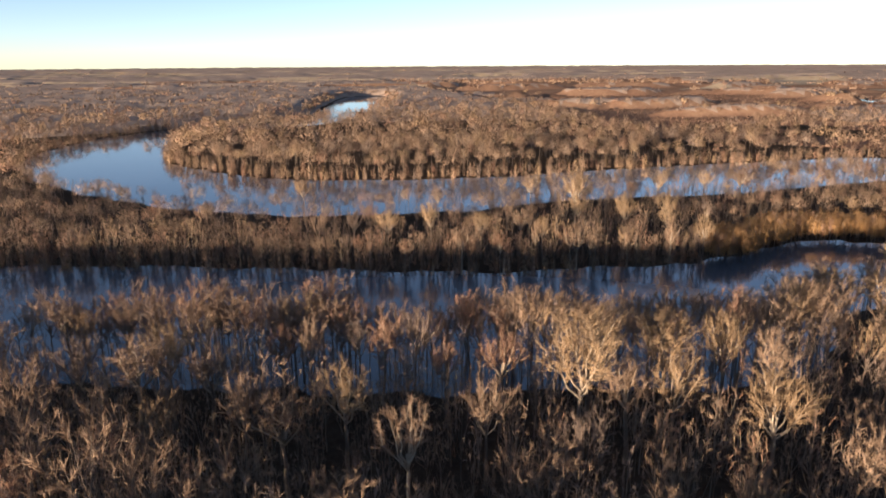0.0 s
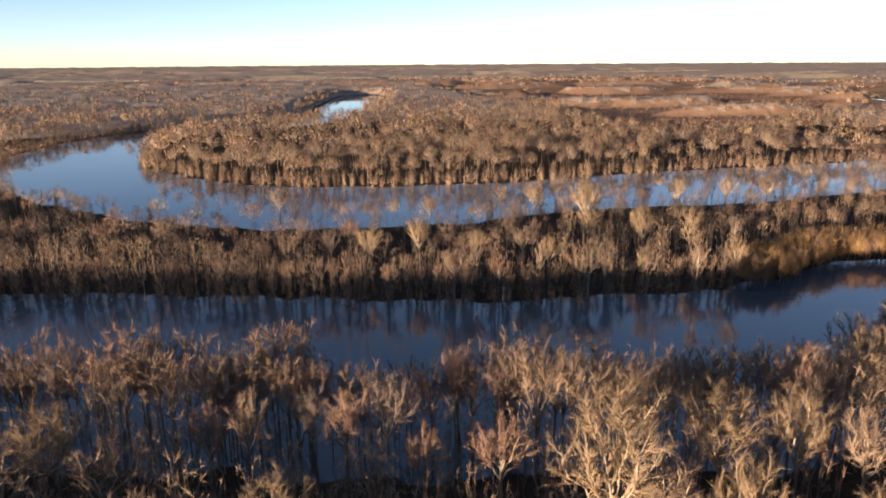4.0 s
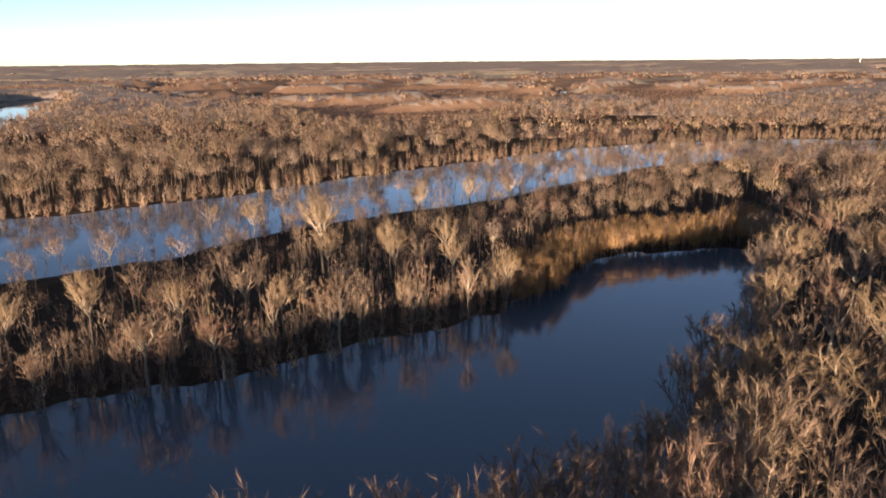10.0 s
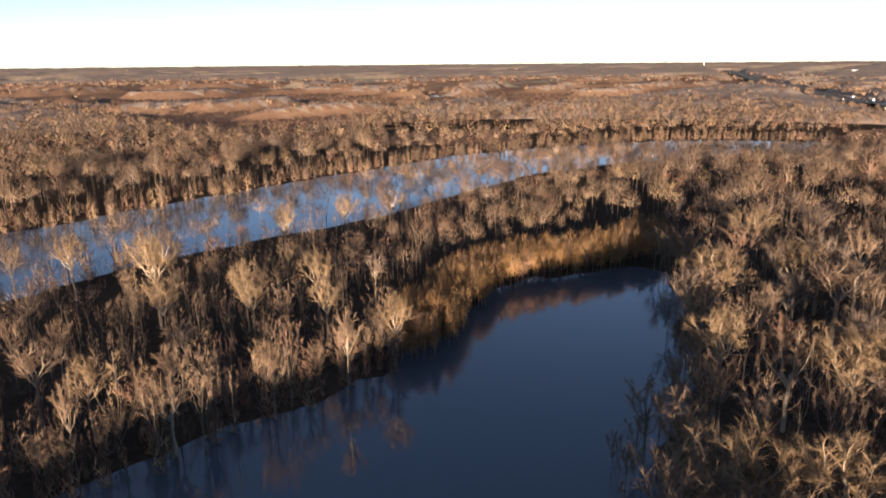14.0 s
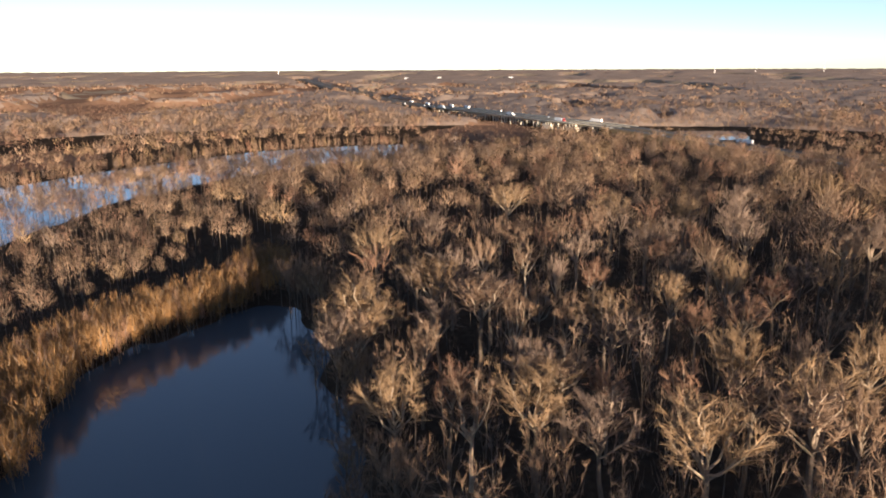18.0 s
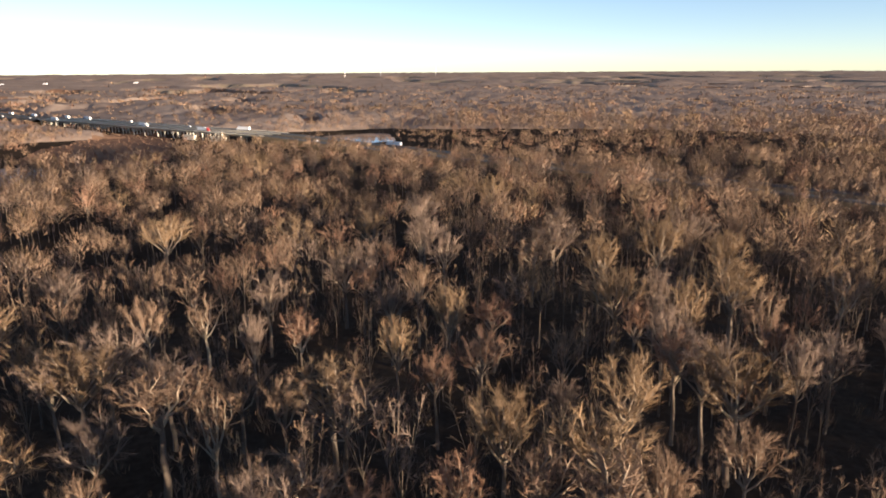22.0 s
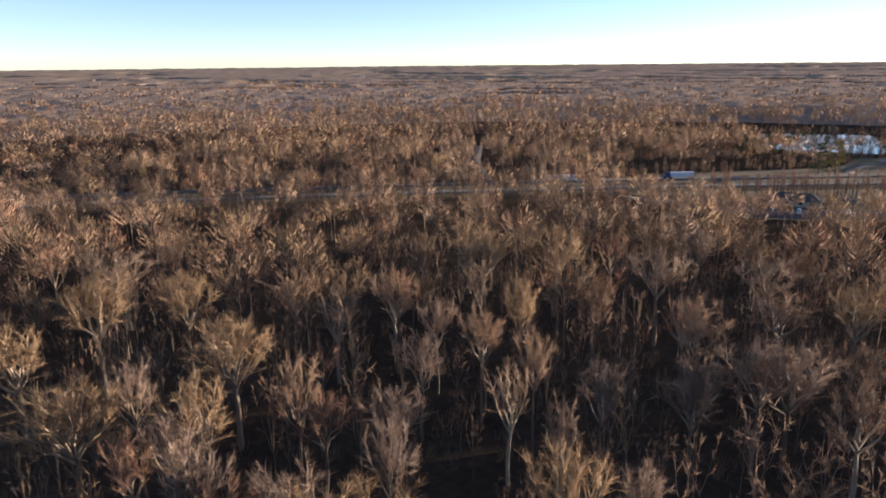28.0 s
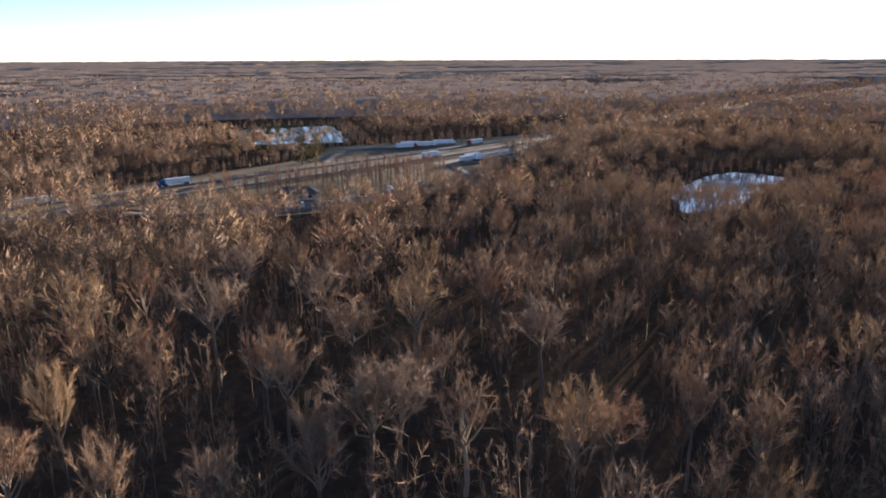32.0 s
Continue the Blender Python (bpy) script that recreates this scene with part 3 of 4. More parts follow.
def tree_thing(name, label, arrays, bark, twig):
    """A tree as a thing: trunk with its limbs, and the crown of branches and twigs."""
    v, f, m, o = arrays
    root = tagged(new(name), label, "tree", "bare trees below the flight")
    # limbs take the sun-paled copy, trunks keep the shade-darkened bark
    limbs = [("limb", m == k, SUNLIT_LIMB_BARK if bark is SHADED_BARK else bark) for k in range(10, int(m.max()) + 1)]
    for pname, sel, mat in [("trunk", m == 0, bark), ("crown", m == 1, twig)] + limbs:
        fs = f[sel]
        used, inv = np.unique(fs, return_inverse=True)
        ob = new(pname, mesh_from(pname, v[used], inv.reshape(-1, 3), mat, normals=o[used]))
        ob.parent = root
    return root


KINDS = [("bare_tree", "tall leafless hardwood with a rounded tan crown", dict(), SHADED_BARK, 0),
         ("bare_tree", "leafless hardwood with a broad grey-brown crown", dict(spread=6.0, fork=0.46, tall=0.27, branches=12), SHADED_BARK, 1),
         ("bare_tree", "leafless hardwood with russet twigs and upright limbs", dict(spread=5.0, fork=0.50, tall=0.36), SHADED_BARK, 2),
         ("sycamore", "pale-barked leafless sycamore with open spreading limbs", dict(limbs=8, twigs=24, fork=0.38, radius=0.38, tall=0.38, wild=1.15), PALE_BARK, 0),
         ("bare_tree", "leafless hardwood with a wide golden fan of fine twigs", dict(limbs=10, fork=0.46, tall=0.31), SHADED_BARK, 3),
         ("bare_tree", "slender leafless hardwood with a narrow tan crown", dict(spread=4.6, limbs=8, fork=0.50, tall=0.35), SHADED_BARK, 0),
         ("bare_tree", "leafless hardwood with dense grey-tan twigs", dict(twigs=36, fork=0.48, tall=0.28), SHADED_BARK, 1),
         ("bare_tree", "many-limbed leafless hardwood with a wide golden crown", dict(limbs=12, spread=6.2, fork=0.44, tall=0.30, radius=0.36), SHADED_BARK, 3)]
protos = [tree_thing(n, lb, grow(200 + k, **kw), bk, TWIGS[tw]) for k, (n, lb, kw, bk, tw) in enumerate(KINDS)]
SPREADS = [kw.get("spread", 5.5) for _, _, kw, _, _ in KINDS]
rng = np.random.default_rng(77)
tall = []
used_proto = set()
# trees that stand out: place, kind, height, crown radius
MARKED = [(99, 251, 3, 20.0, 5.6), (126, 316, 7, 27.0, 7.5), (138, 156, 7, 24.0, 7.4), (188, 166, 3, 25.0, 6.4), (51, 256, 5, 20.0, 4.6), (42, 117, 4, 30.0, 6.8), (4, 107, 3, 27.0, 6.0), (240, 344, 5, 22.0, 5.0)]
STANDS = [([(x, y, r) for x, y, r in st if all(math.hypot(x - q[0], y - q[1]) > 6 for q in MARKED) and willows(np.array([x]), np.array([y]))[0] > 11 and (y < 200 or open_water(np.array([x]), np.array([y]))[0] > -6)], h) for st, h in STANDS]
STANDS.append(([(q[0], q[1], q[4]) for q in MARKED], 0.0))
for stand, high in STANDS:
    for x, y, r in stand:
        k = int(rng.choice(len(KINDS), p=(0.2, 0.14, 0.14, 0.09, 0.13, 0.1, 0.12, 0.08)))
        if r > 6.8:
            k = (1, 4, 7)[int(rng.integers(3))]
        h = high * rng.uniform(0.9, 1.08)
        if not high:
            k, h = next((q[2], q[3]) for q in MARKED if q[0] == x and q[1] == y)
        z = float(ground_z(np.array([x * 1.0]), np.array([y * 1.0]))[0])
        w = r * (0.66 if high == 20.0 else 1.08) / SPREADS[k]
        m = pose(x, y, z, 0, 0, rng.uniform(0, 360)) @ Matrix.Diagonal((w, w, h / 24.0, 1))
        if k in used_proto:
            copy_thing(protos[k], m)
        else:
            used_proto.add(k)
            protos[k].matrix_basis = m
        tall.append((x, y, r))
tall = np.array(tall)

px, py = scatter(-800, 1350, -1050, 1300, 10.6, 11)
r = np.hypot(px - CX, py - CY)
ok = wooded(px, py, 1.0) & (r < 1120)
px, py, r = px[ok], py[ok], r[ok]
free = willows(px, py) > 12
gap = np.full(len(px), 1e9)
for x, y, cr in tall:
    d = np.hypot(px - x, py - y)
    free &= d > 0.75 * cr
    gap = np.minimum(gap, d)
isle = poly_dist(px, py, ISLE) < 0
free &= ~isle | (np.random.default_rng(8).uniform(size=len(px)) < np.where(poly_dist(px, py, RIVER) < 50, 0.45, 0.8))
lone = gap > 16
free &= isle | (off_path(px, py) > 260) | ((px < 150) & (py < 165)) | (np.random.default_rng(41).uniform(size=len(px)) < np.where(py < 95, 0.97, 0.88))
hollow = wob(px, py, 52.0, 31.0) + 0.5 * wob(px, py, 150.0, 33.0)
free &= isle | (hollow < 0.62) | (off_path(px, py) < 60)
rear = behind(px, py)
off = line_dist(px, py, FLIGHT)
m = (off < 250) & free & ~rear
close = (off < 150) | (gap < 22)
forest("near_woods", "bare winter hardwood trees with tan twigs", px[m & lone & close], py[m & lone & close], T_MID, 1, (0.84, 1.08))
forest("young_woods", "younger bare trees between the tall crowns", px[m & ~lone], py[m & ~lone], T_LITE, 4, (0.58, 1.0))
m = ((r < 520) & free & ~rear) & ~(m & (close | ~lone))
forest("middle_woods", "bare winter hardwood forest beyond the river", px[m], py[m], T_OFF, 2, (0.66, 1.16))
m = (r >= 520) & ~rear & (hollow < 0.62) & (np.random.default_rng(31).uniform(size=len(r)) < np.where(r < 640, 0.95, 0.72))
# out of view; these trees are made taller to cast shade on the island
forest("rear_woods", "unseen dense bare woods on the western bank, made tall to shade the island", px[rear & (r < 480)], py[rear & (r < 480)], T_FAR, 45, (1.05, 1.4))
forest("outer_woods", "dense bare winter forest far across the plain", px[m], py[m], T_FAR, 3, (0.66, 1.18))
sx, sy = scatter(-2300, 2700, -2300, 2700, 17.0, 12)
rs = np.hypot(sx - CX, sy - CY)
ok = (rs > 1090) & (rs < 2500) & (np.random.default_rng(3).uniform(size=len(rs)) < np.clip(1.9 - rs / 1300, 0.2, 0.95)) & wooded(sx, sy) & ~behind(sx, sy)
forest("distant_woods", "distant bare woods under low sun", sx[ok], sy[ok], T_DIM, 5, (0.8, 1.2))
hx_, hy_ = scatter(-4800, 5000, -4800, 5000, 42.0, 32)
rh = np.hypot(hx_ - CX, hy_ - CY)
fd = np.minimum(wob(hx_ * 0.35, hy_, 520.0, 9.0) - 0.5 - 1.2 * (wob(hx_, hy_ * 0.4, 300.0, 12.0) > 0.75), (4300 - rh) / 300)
ok = (rh > 2350) & (rh < 4790) & ~behind(hx_, hy_) & (fd < 0) & (line_dist(hx_, hy_, HIGHWAY) > 40)
forest("horizon_woods", "bare woods along the far horizon", hx_[ok], hy_[ok], T_RIM, 33, (0.8, 1.15))
bx, by = scatter(-120, 480, -180, 420, 8.2, 13)
ok = wooded(bx, by, -1.0) & (np.hypot(bx - CX, by - CY) < 300)
forest("undergrowth", "grey-brown bare shrubs and saplings under the trees", bx[ok], by[ok], T_BUSH, 6, (0.35, 0.8))
ISLE_MATS = [SHADED_BARK, TWIGS[0], TWIGS[2], TWIGS[2], TWIGS[3]]
nx_, ny_ = scatter(-130, 112, 30, 168, 7.6, 47)
ok = wooded(nx_, ny_, 1.0) & ~behind(nx_, ny_) & (np.hypot(nx_ - tall[:, 0, None], ny_ - tall[:, 1, None]).min(0) > 4.5)
forest("bank_woods", "young bare trees filling the flooded bank woods", nx_[ok], ny_[ok], T_LITE, 48, (0.7, 1.0))
ix, iy = scatter(-330, 430, 240, 560, 7.8, 36)
ok = (poly_dist(ix, iy, ISLE) < -2) & (willows(ix, iy) > 9) & (open_water(ix, iy) > 1) & (np.random.default_rng(37).uniform(size=len(ix)) < np.where((poly_dist(ix, iy, RIVER) < 45) & (ix < 230), 0.34, 0.85))
forest("island_thicket", "dense young bare trees on the strip between lake and river", ix[ok], iy[ok], T_LITE, 38, (0.58, 1.0), ISLE_MATS)
# trees that lean over the shores and stand in the shallows
wx, wy = scatter(-420, 800, 140, 1000, 5.2, 23)
dw = np.minimum(poly_dist(wx, wy, LAKE), poly_dist(wx, wy, RIVER)) + 3.0 * wob(wx, wy, 40.0)
ok = (dw > -2.5) & (dw < 5) & ~behind(wx, wy) & ((poly_dist(wx, wy, ISLE) > 8) | (poly_dist(wx, wy, RIVER) > 20) | (np.random.default_rng(4).uniform(size=len(wx)) < 0.2))
rw = np.hypot(wx - CX, wy - CY)
ok &= line_dist(wx, wy, THICKET) > 9
brush = (dw > -8) & (dw < 8) & (poly_dist(wx, wy, ISLE) < 9) & (wy < 380) & (wx > -280) & (wx < 175) & (poly_dist(wx, wy, RIVER) > 25) & (line_dist(wx, wy, THICKET) > 9)
forest("shore_brush", "dense grey-brown young trees crowding the island's shore", wx[brush], wy[brush], T_LITE, 27, (0.6, 1.0), ISLE_MATS)
low = (dw > -7) & (dw < 15) & (poly_dist(wx, wy, ISLE) < 9) & (wy < 380) & (wx > -280) & (wx < 175) & (poly_dist(wx, wy, RIVER) > 25) & (line_dist(wx, wy, THICKET) > 9)
forest("shore_shrubs", "low dark tangled shrubs along the island's shore", wx[low], wy[low], T_BANK, 28, (0.42, 0.8), ISLE_MATS)
near_side = (wy < 200) & (wx < 140)
sel = ok & (rw < 230) & ~near_side
forest("shore_trees", "bare grey trees crowding the water's edge", wx[sel], wy[sel], T_MID, 24, (0.42, 0.72))
sel = near_side & (dw > -4) & (dw < 14) & (wx > -160) & (np.random.default_rng(6).uniform(size=len(wx)) < 0.75)
forest("drowned_shore_trees", "tall bare trees standing in the flooded near shore", wx[sel], wy[sel], T_MID, 26, (0.84, 1.08))
far_bank = (rw >= 230) & ~near_side & (dw > -2.5) & (dw < 13) & ~behind(wx, wy) & (poly_dist(wx, wy, ISLE) > 8)
ok = far_bank | (ok & (rw >= 230))
forest("far_shore_trees", "bare trees along the far river bank", wx[ok & (rw >= 230) & ~near_side], wy[ok & (rw >= 230) & ~near_side], T_BANK, 25, (0.5, 1.1))
ex, ey = scatter(-520, 760, -720, 30, 6.5, 43)
he, re_, pe = line_dist(ex, ey, HIGHWAY), poly_dist(ex, ey, REST), np.minimum(poly_dist(ex, ey, PONDS[1]), poly_dist(ex, ey, PONDS[2]))
ok = wooded(ex, ey, 1.0) & ((he < 52) | (re_ < 18) | (pe < 20)) & ((ey < -330) | (ex < 120) | ((ex > 215) & (ey < -0.0 + 0.5 * (ex - 690) - 36)))
forest("woodland_edge", "brushy bare trees along the open edge of the woods", ex[ok], ey[ok], T_BANK, 44, (0.55, 1.0))
mx_, my_ = scatter(-700, 2000, -900, 2000, 9.5, 14)
rm = np.hypot(mx_ - CX, my_ - CY)
ok = (clearing(mx_, my_) > 0.02) & (rm < 1700) & (rm > 400) & ~behind(mx_, my_) & (open_water(mx_, my_) > 2) & (line_dist(mx_, my_, HIGHWAY) > 25)
forest("marsh_scrub", "low reddish marsh scrub on the open flats", mx_[ok], my_[ok], T_SCRUB, 7, (0.6, 1.2), [SHADED_BARK, RUSSET, RUSSET, TWIGS[2], RUSSET])
vx, vy = scatter(430, 1700, -220, 650, 7.5, 34)
hd = line_dist(vx, vy, HIGHWAY)
ok = (hd > 20) & (hd < 46) & (open_water(vx, vy) > 3)
forest("roadside_scrub", "low tan scrub along the highway bank", vx[ok], vy[ok], T_SCRUB, 35, (0.5, 1.3))
tx, ty = scatter(140, 320, 235, 300, 2.3, 15)
ok = np.abs(line_dist(tx, ty, THICKET)) < 9.0 + 2.0 * wob(tx, ty, 18.0, 3.0)
forest("shore_thicket", "golden-orange bare willow thicket standing in shallow water", tx[ok], ty[ok], T_REED, 8, (0.75, 1.15), [SHADED_BARK, GOLD, GOLD, TWIGS[2], GOLD], True)
# half-drowned trees along the river's south side
NORTH_BANK = RIVER[5:16]
tx, ty = scatter(270, 740, 260, 480, 8.0, 16)
ok = (poly_dist(tx, ty, RIVER) < 2) & (line_dist(tx, ty, NORTH_BANK) > np.where(tx > 470, 92, 72) + 12 * wob(tx, ty, 60.0, 1.0)) & (np.random.default_rng(17).uniform(size=len(tx)) < np.clip((tx - 260) / 80, 0, 0.85))
forest("flooded_river_trees", "golden bare trees standing in the shallow side of the river", tx[ok], ty[ok], T_OFF, 18, (0.55, 0.9))

# ---- highway, bridge and rest area ----
ASPHALT = material("worn_asphalt", [(0.085, 0.083, 0.08), (0.14, 0.136, 0.13)], scales=(0.05, 1.2), rough=0.9, spec=0.1)
CONCRETE = material("pale_concrete", [(0.46, 0.42, 0.34), (0.62, 0.57, 0.47)], scales=(0.1, 0.9), rough=0.85)
GRASS = material("dry_grass", [(0.055, 0.046, 0.024), (0.11, 0.078, 0.038), (0.17, 0.115, 0.054)], scales=(0.03, 0.7), bump=0.4, bump_scale=3.0)
PAINT = material("white_paint", [(0.74, 0.74, 0.73), (0.84, 0.84, 0.83)], scales=(0.3, 3.0), rough=0.4, spec=0.5)
CAB_RED = material("red_paint", [(0.30, 0.03, 0.03), (0.40, 0.05, 0.04)], rough=0.35, spec=0.5)
CAB_BLUE = material("blue_paint", [(0.03, 0.06, 0.18), (0.05, 0.09, 0.25)], rough=0.35, spec=0.5)
GREY_PAINT = material("grey_paint", [(0.20, 0.21, 0.22), (0.28, 0.29, 0.30)], rough=0.35, spec=0.5)
RUBBER = material("tyre_rubber", [(0.015, 0.015, 0.015), (0.03, 0.03, 0.03)], rough=0.9)
DARK_GLASS = material("dark_glass", [(0.01, 0.012, 0.015), (0.02, 0.022, 0.025)], rough=0.08, spec=0.6)
ROOFING = material("dark_shingles", [(0.05, 0.06, 0.058), (0.09, 0.10, 0.098)], scales=(0.3, 3.0), rough=0.9)
NEEDLES = material("pine_needles", [(0.035, 0.055, 0.02), (0.085, 0.11, 0.035)], scales=(0.2, 2.0))
# pine needles with the low sun's yellow put into their colour
SUNLIT_NEEDLES = material("sunlit_needles", [(0.16, 0.13, 0.03), (0.28, 0.22, 0.05)], scales=(0.2, 2.0))
PINE_BARK = material("reddish_bark", [(0.07, 0.042, 0.03), (0.15, 0.09, 0.06)], scales=(0.3, 3.0))


def highway_z(x):
    return np.interp(x, [-1500, 560, 700, 790, 860, 925, 1150, 1290, 1420, 3500], [2.6, 2.8, 3.4, 5.0, 9.0, 11.0, 11.0, 7.5, 3.5, 20.0])


def smooth_line(line, step=12.0):
    """The line rounded off and cut into even steps."""
    p = np.array([q[:2] for q in line], float)
    out = []
    for k in range(len(p) - 1):
        a, b, c, d = p[max(k - 1, 0)], p[k], p[k + 1], p[min(k + 2, len(p) - 1)]
        n = max(2, int(np.linalg.norm(c - b) / step))
        for t in np.arange(n) / n:
            out.append(0.5 * (2 * b + (c - a) * t + (2 * a - 5 * b + 4 * c - d) * t * t + (3 * b - a - 3 * c + d) * t ** 3))
    out.append(p[-1])
    return np.array(out)


def ribbon(name, line, profile, zs, mat):
    """A closed cross-section (across, up) swept along the line."""
    d = np.gradient(line, axis=0)
    d /= np.linalg.norm(d, axis=1, keepdims=True)
    side = np.stack([d[:, 1], -d[:, 0]], 1)
    k, n = len(profile), len(line)
    v = np.zeros((n, k, 3))
    for i, (o, h) in enumerate(profile):
        v[:, i, :2] = line + side * o
        v[:, i, 2] = zs + h
    f = []
    for a in range(n - 1):
        for i in range(k):
            j = (i + 1) % k
            f.append((a * k + i, a * k + j, (a + 1) * k + j, (a + 1) * k + i))
    return new(name, mesh_from(name, v.reshape(-1, 3), f, mat))


def box(bm, size, at, bevel=0.0, taper=1.0):
    """A box resting with its middle at the given place; taper narrows its top."""
    r = bmesh.ops.create_cube(bm, size=1.0)
    for v in r["verts"]:
        k = taper if v.co.z > 0 else 1.0
        v.co = Vector((v.co.x * size[0] * k + at[0], v.co.y * size[1] * k + at[1], v.co.z * size[2] + at[2]))
    if bevel:
        es = list({e for v in r["verts"] for e in v.link_edges})
        bmesh.ops.bevel(bm, geom=es, offset=bevel, segments=1, affect='EDGES')


def boxed(*boxes):
    bm = bmesh.new()
    for b in boxes:
        box(bm, *b)
    return bm


def post(radius, low, high, at, sides=10, axis='Z', top=None):
    bm = bmesh.new()
    m = Matrix.Translation((at[0], at[1], (low + high) / 2)) if axis == 'Z' else Matrix.Translation(at) @ Matrix.Rotation(math.pi / 2, 4, 'X')
    bmesh.ops.create_cone(bm, cap_ends=True, segments=sides, radius1=radius, radius2=radius if top is None else top, depth=high - low, matrix=m)
    return bm


hl = smooth_line(HIGHWAY)
hz = highway_z(hl[:, 0])
on_bridge = (hl[:, 0] > 862) & (hl[:, 0] < 1265)
i0, i1 = np.where(on_bridge)[0][[0, -1]]
for sl_, lab in ((slice(0, i0 + 1), "approach"), (slice(i1, None), "far approach")):
    bank = ribbon("embankment", hl[sl_], [(-22, -0.12), (22, -0.12), (22 + 14, -6), (-22 - 14, -6)], hz[sl_], GRASS)
    tagged(bank, "grassy highway embankment of dry tan turf", "embankment", kind="structure")
for o in (-13.0, 13.0):
    rd = ribbon("road", hl, [(o - 5.7, 0.05), (o + 5.7, 0.05), (o + 5.7, -0.3), (o - 5.7, -0.3)], hz, ASPHALT)
    tagged(rd, "worn pale-grey asphalt carriageway of a divided highway", "road", kind="structure")
sr = smooth_line(SIDE_ROAD, 8)
tagged(ribbon("road", sr, [(-4, 0.1), (4, 0.1), (4, -1.5), (-4, -1.5)], np.full(len(sr), 1.5), ASPHALT), "narrow asphalt side road cut through the woods", "road", kind="structure")

bridge = tagged(new("highway_bridge"), "long concrete highway bridge on pale sunlit piers", "bridge")
bl, bz = hl[i0:i1 + 1], hz[i0:i1 + 1]
for o in (-13.0, 13.0):
    ob = ribbon("deck", bl, [(o - 6.6, -0.02), (o + 6.6, -0.02), (o + 6.6, -0.35), (o + 4.5, -0.6), (o + 4.5, -2.0), (o - 4.5, -2.0), (o - 4.5, -0.6), (o - 6.6, -0.35)], bz, CONCRETE)
    ob.parent = bridge
    for e in (-6.4, 6.4):
        ob = ribbon("parapet", bl, [(o + e - 0.2, -0.02), (o + e + 0.2, -0.02), (o + e + 0.12, 0.9), (o + e - 0.12, 0.9)], bz, CONCRETE)
        ob.parent = bridge
for k in range(1, len(bl) - 1, 2):
    d = bl[k + 1] - bl[k - 1]
    turn = math.degrees(math.atan2(d[1], d[0]))
    for o in (-13.0, 13.0):
        bm = boxed(((1.6, 11.0, 1.2), (0, 0, bz[k] - 2.55), 0.08))
        for c in (-4, 0, 4):
            bmesh.ops.create_cone(bm, cap_ends=True, segments=10, radius1=0.65, radius2=0.65, depth=bz[k] - 1.0, matrix=Matrix.Translation((0, c, (bz[k] - 5.0) / 2)))
        pr = part("pier", bm, CONCRETE, bridge)
        pr.matrix_basis = pose(bl[k][0], bl[k][1], 0, 0, 0, turn) @ Matrix.Translation((0, o, 0))
# two river piers with broad footings on the sunny side
for x, y in ((936, 170), (901, 141)):
    pier = tagged(new("river_pier"), "pale concrete river pier with a broad footing and upright posts", "pier", "river piers")
    pier.matrix_basis = pose(x - 2, y + 4, 0, 0, 0, 40)
    part("footing", boxed(((18, 5, 8.5), (0, 0, 2.2), 0.4)), CONCRETE, pier)
    for c in (-6.0, -1.0, 4.0):
        part("column", post(0.8, 6.3, 11.6, (c, 0)), CONCRETE, pier)

# mown rest area
bm = bmesh.new()
face = bm.faces.new([bm.verts.new((x, y, 1.7)) for x, y in REST])
bmesh.ops.recalc_face_normals(bm, faces=[face])
ex = bmesh.ops.extrude_face_region(bm, geom=[face])
for v in ex["geom"]:
    if isinstance(v, bmesh.types.BMVert):
        v.co.z = -1.0
bmesh.ops.recalc_face_normals(bm, faces=bm.faces)
bmesh.ops.triangulate(bm, faces=bm.faces)
lawn = part("lawn", bm, GRASS, None)
tagged(lawn, "mown dry winter grass of the roadside rest area", "lawn", kind="structure")
LANES = [([(205, -248), (165, -232), (110, -238), (60, -252), (18, -266), (4, -288), (-4, -318), (-40, -346), (-95, -378), (-170, -436)], 8.5),
         ([(4, -326), (-40, -338), (-88, -366)], 26.0), ([(160, -226), (112, -228), (70, -240)], 22.0),
         ([(75, -374), (52, -418), (10, -424), (-60, -424), (-140, -448)], 8.5), ([(42, -436), (-20, -430), (-70, -424)], 22.0)]
for n, (ln, w) in enumerate(LANES):
    q = smooth_line(ln, 6)
    h = 0.06 + 0.02 * n
    tagged(ribbon("pavement", q, [(-w / 2, h), (w / 2, h), (w / 2, -0.4), (-w / 2, -0.4)], np.full(len(q), 1.7), ASPHALT),
           "worn grey asphalt ramp and parking of the rest area", "pavement", kind="structure")


def wheels(root, spots, r=0.5, w=0.5):
    for x, y in spots:
        wh = part("wheel", post(r, -w / 2, w / 2, (x, y, r), 12, 'Y'), RUBBER, root)


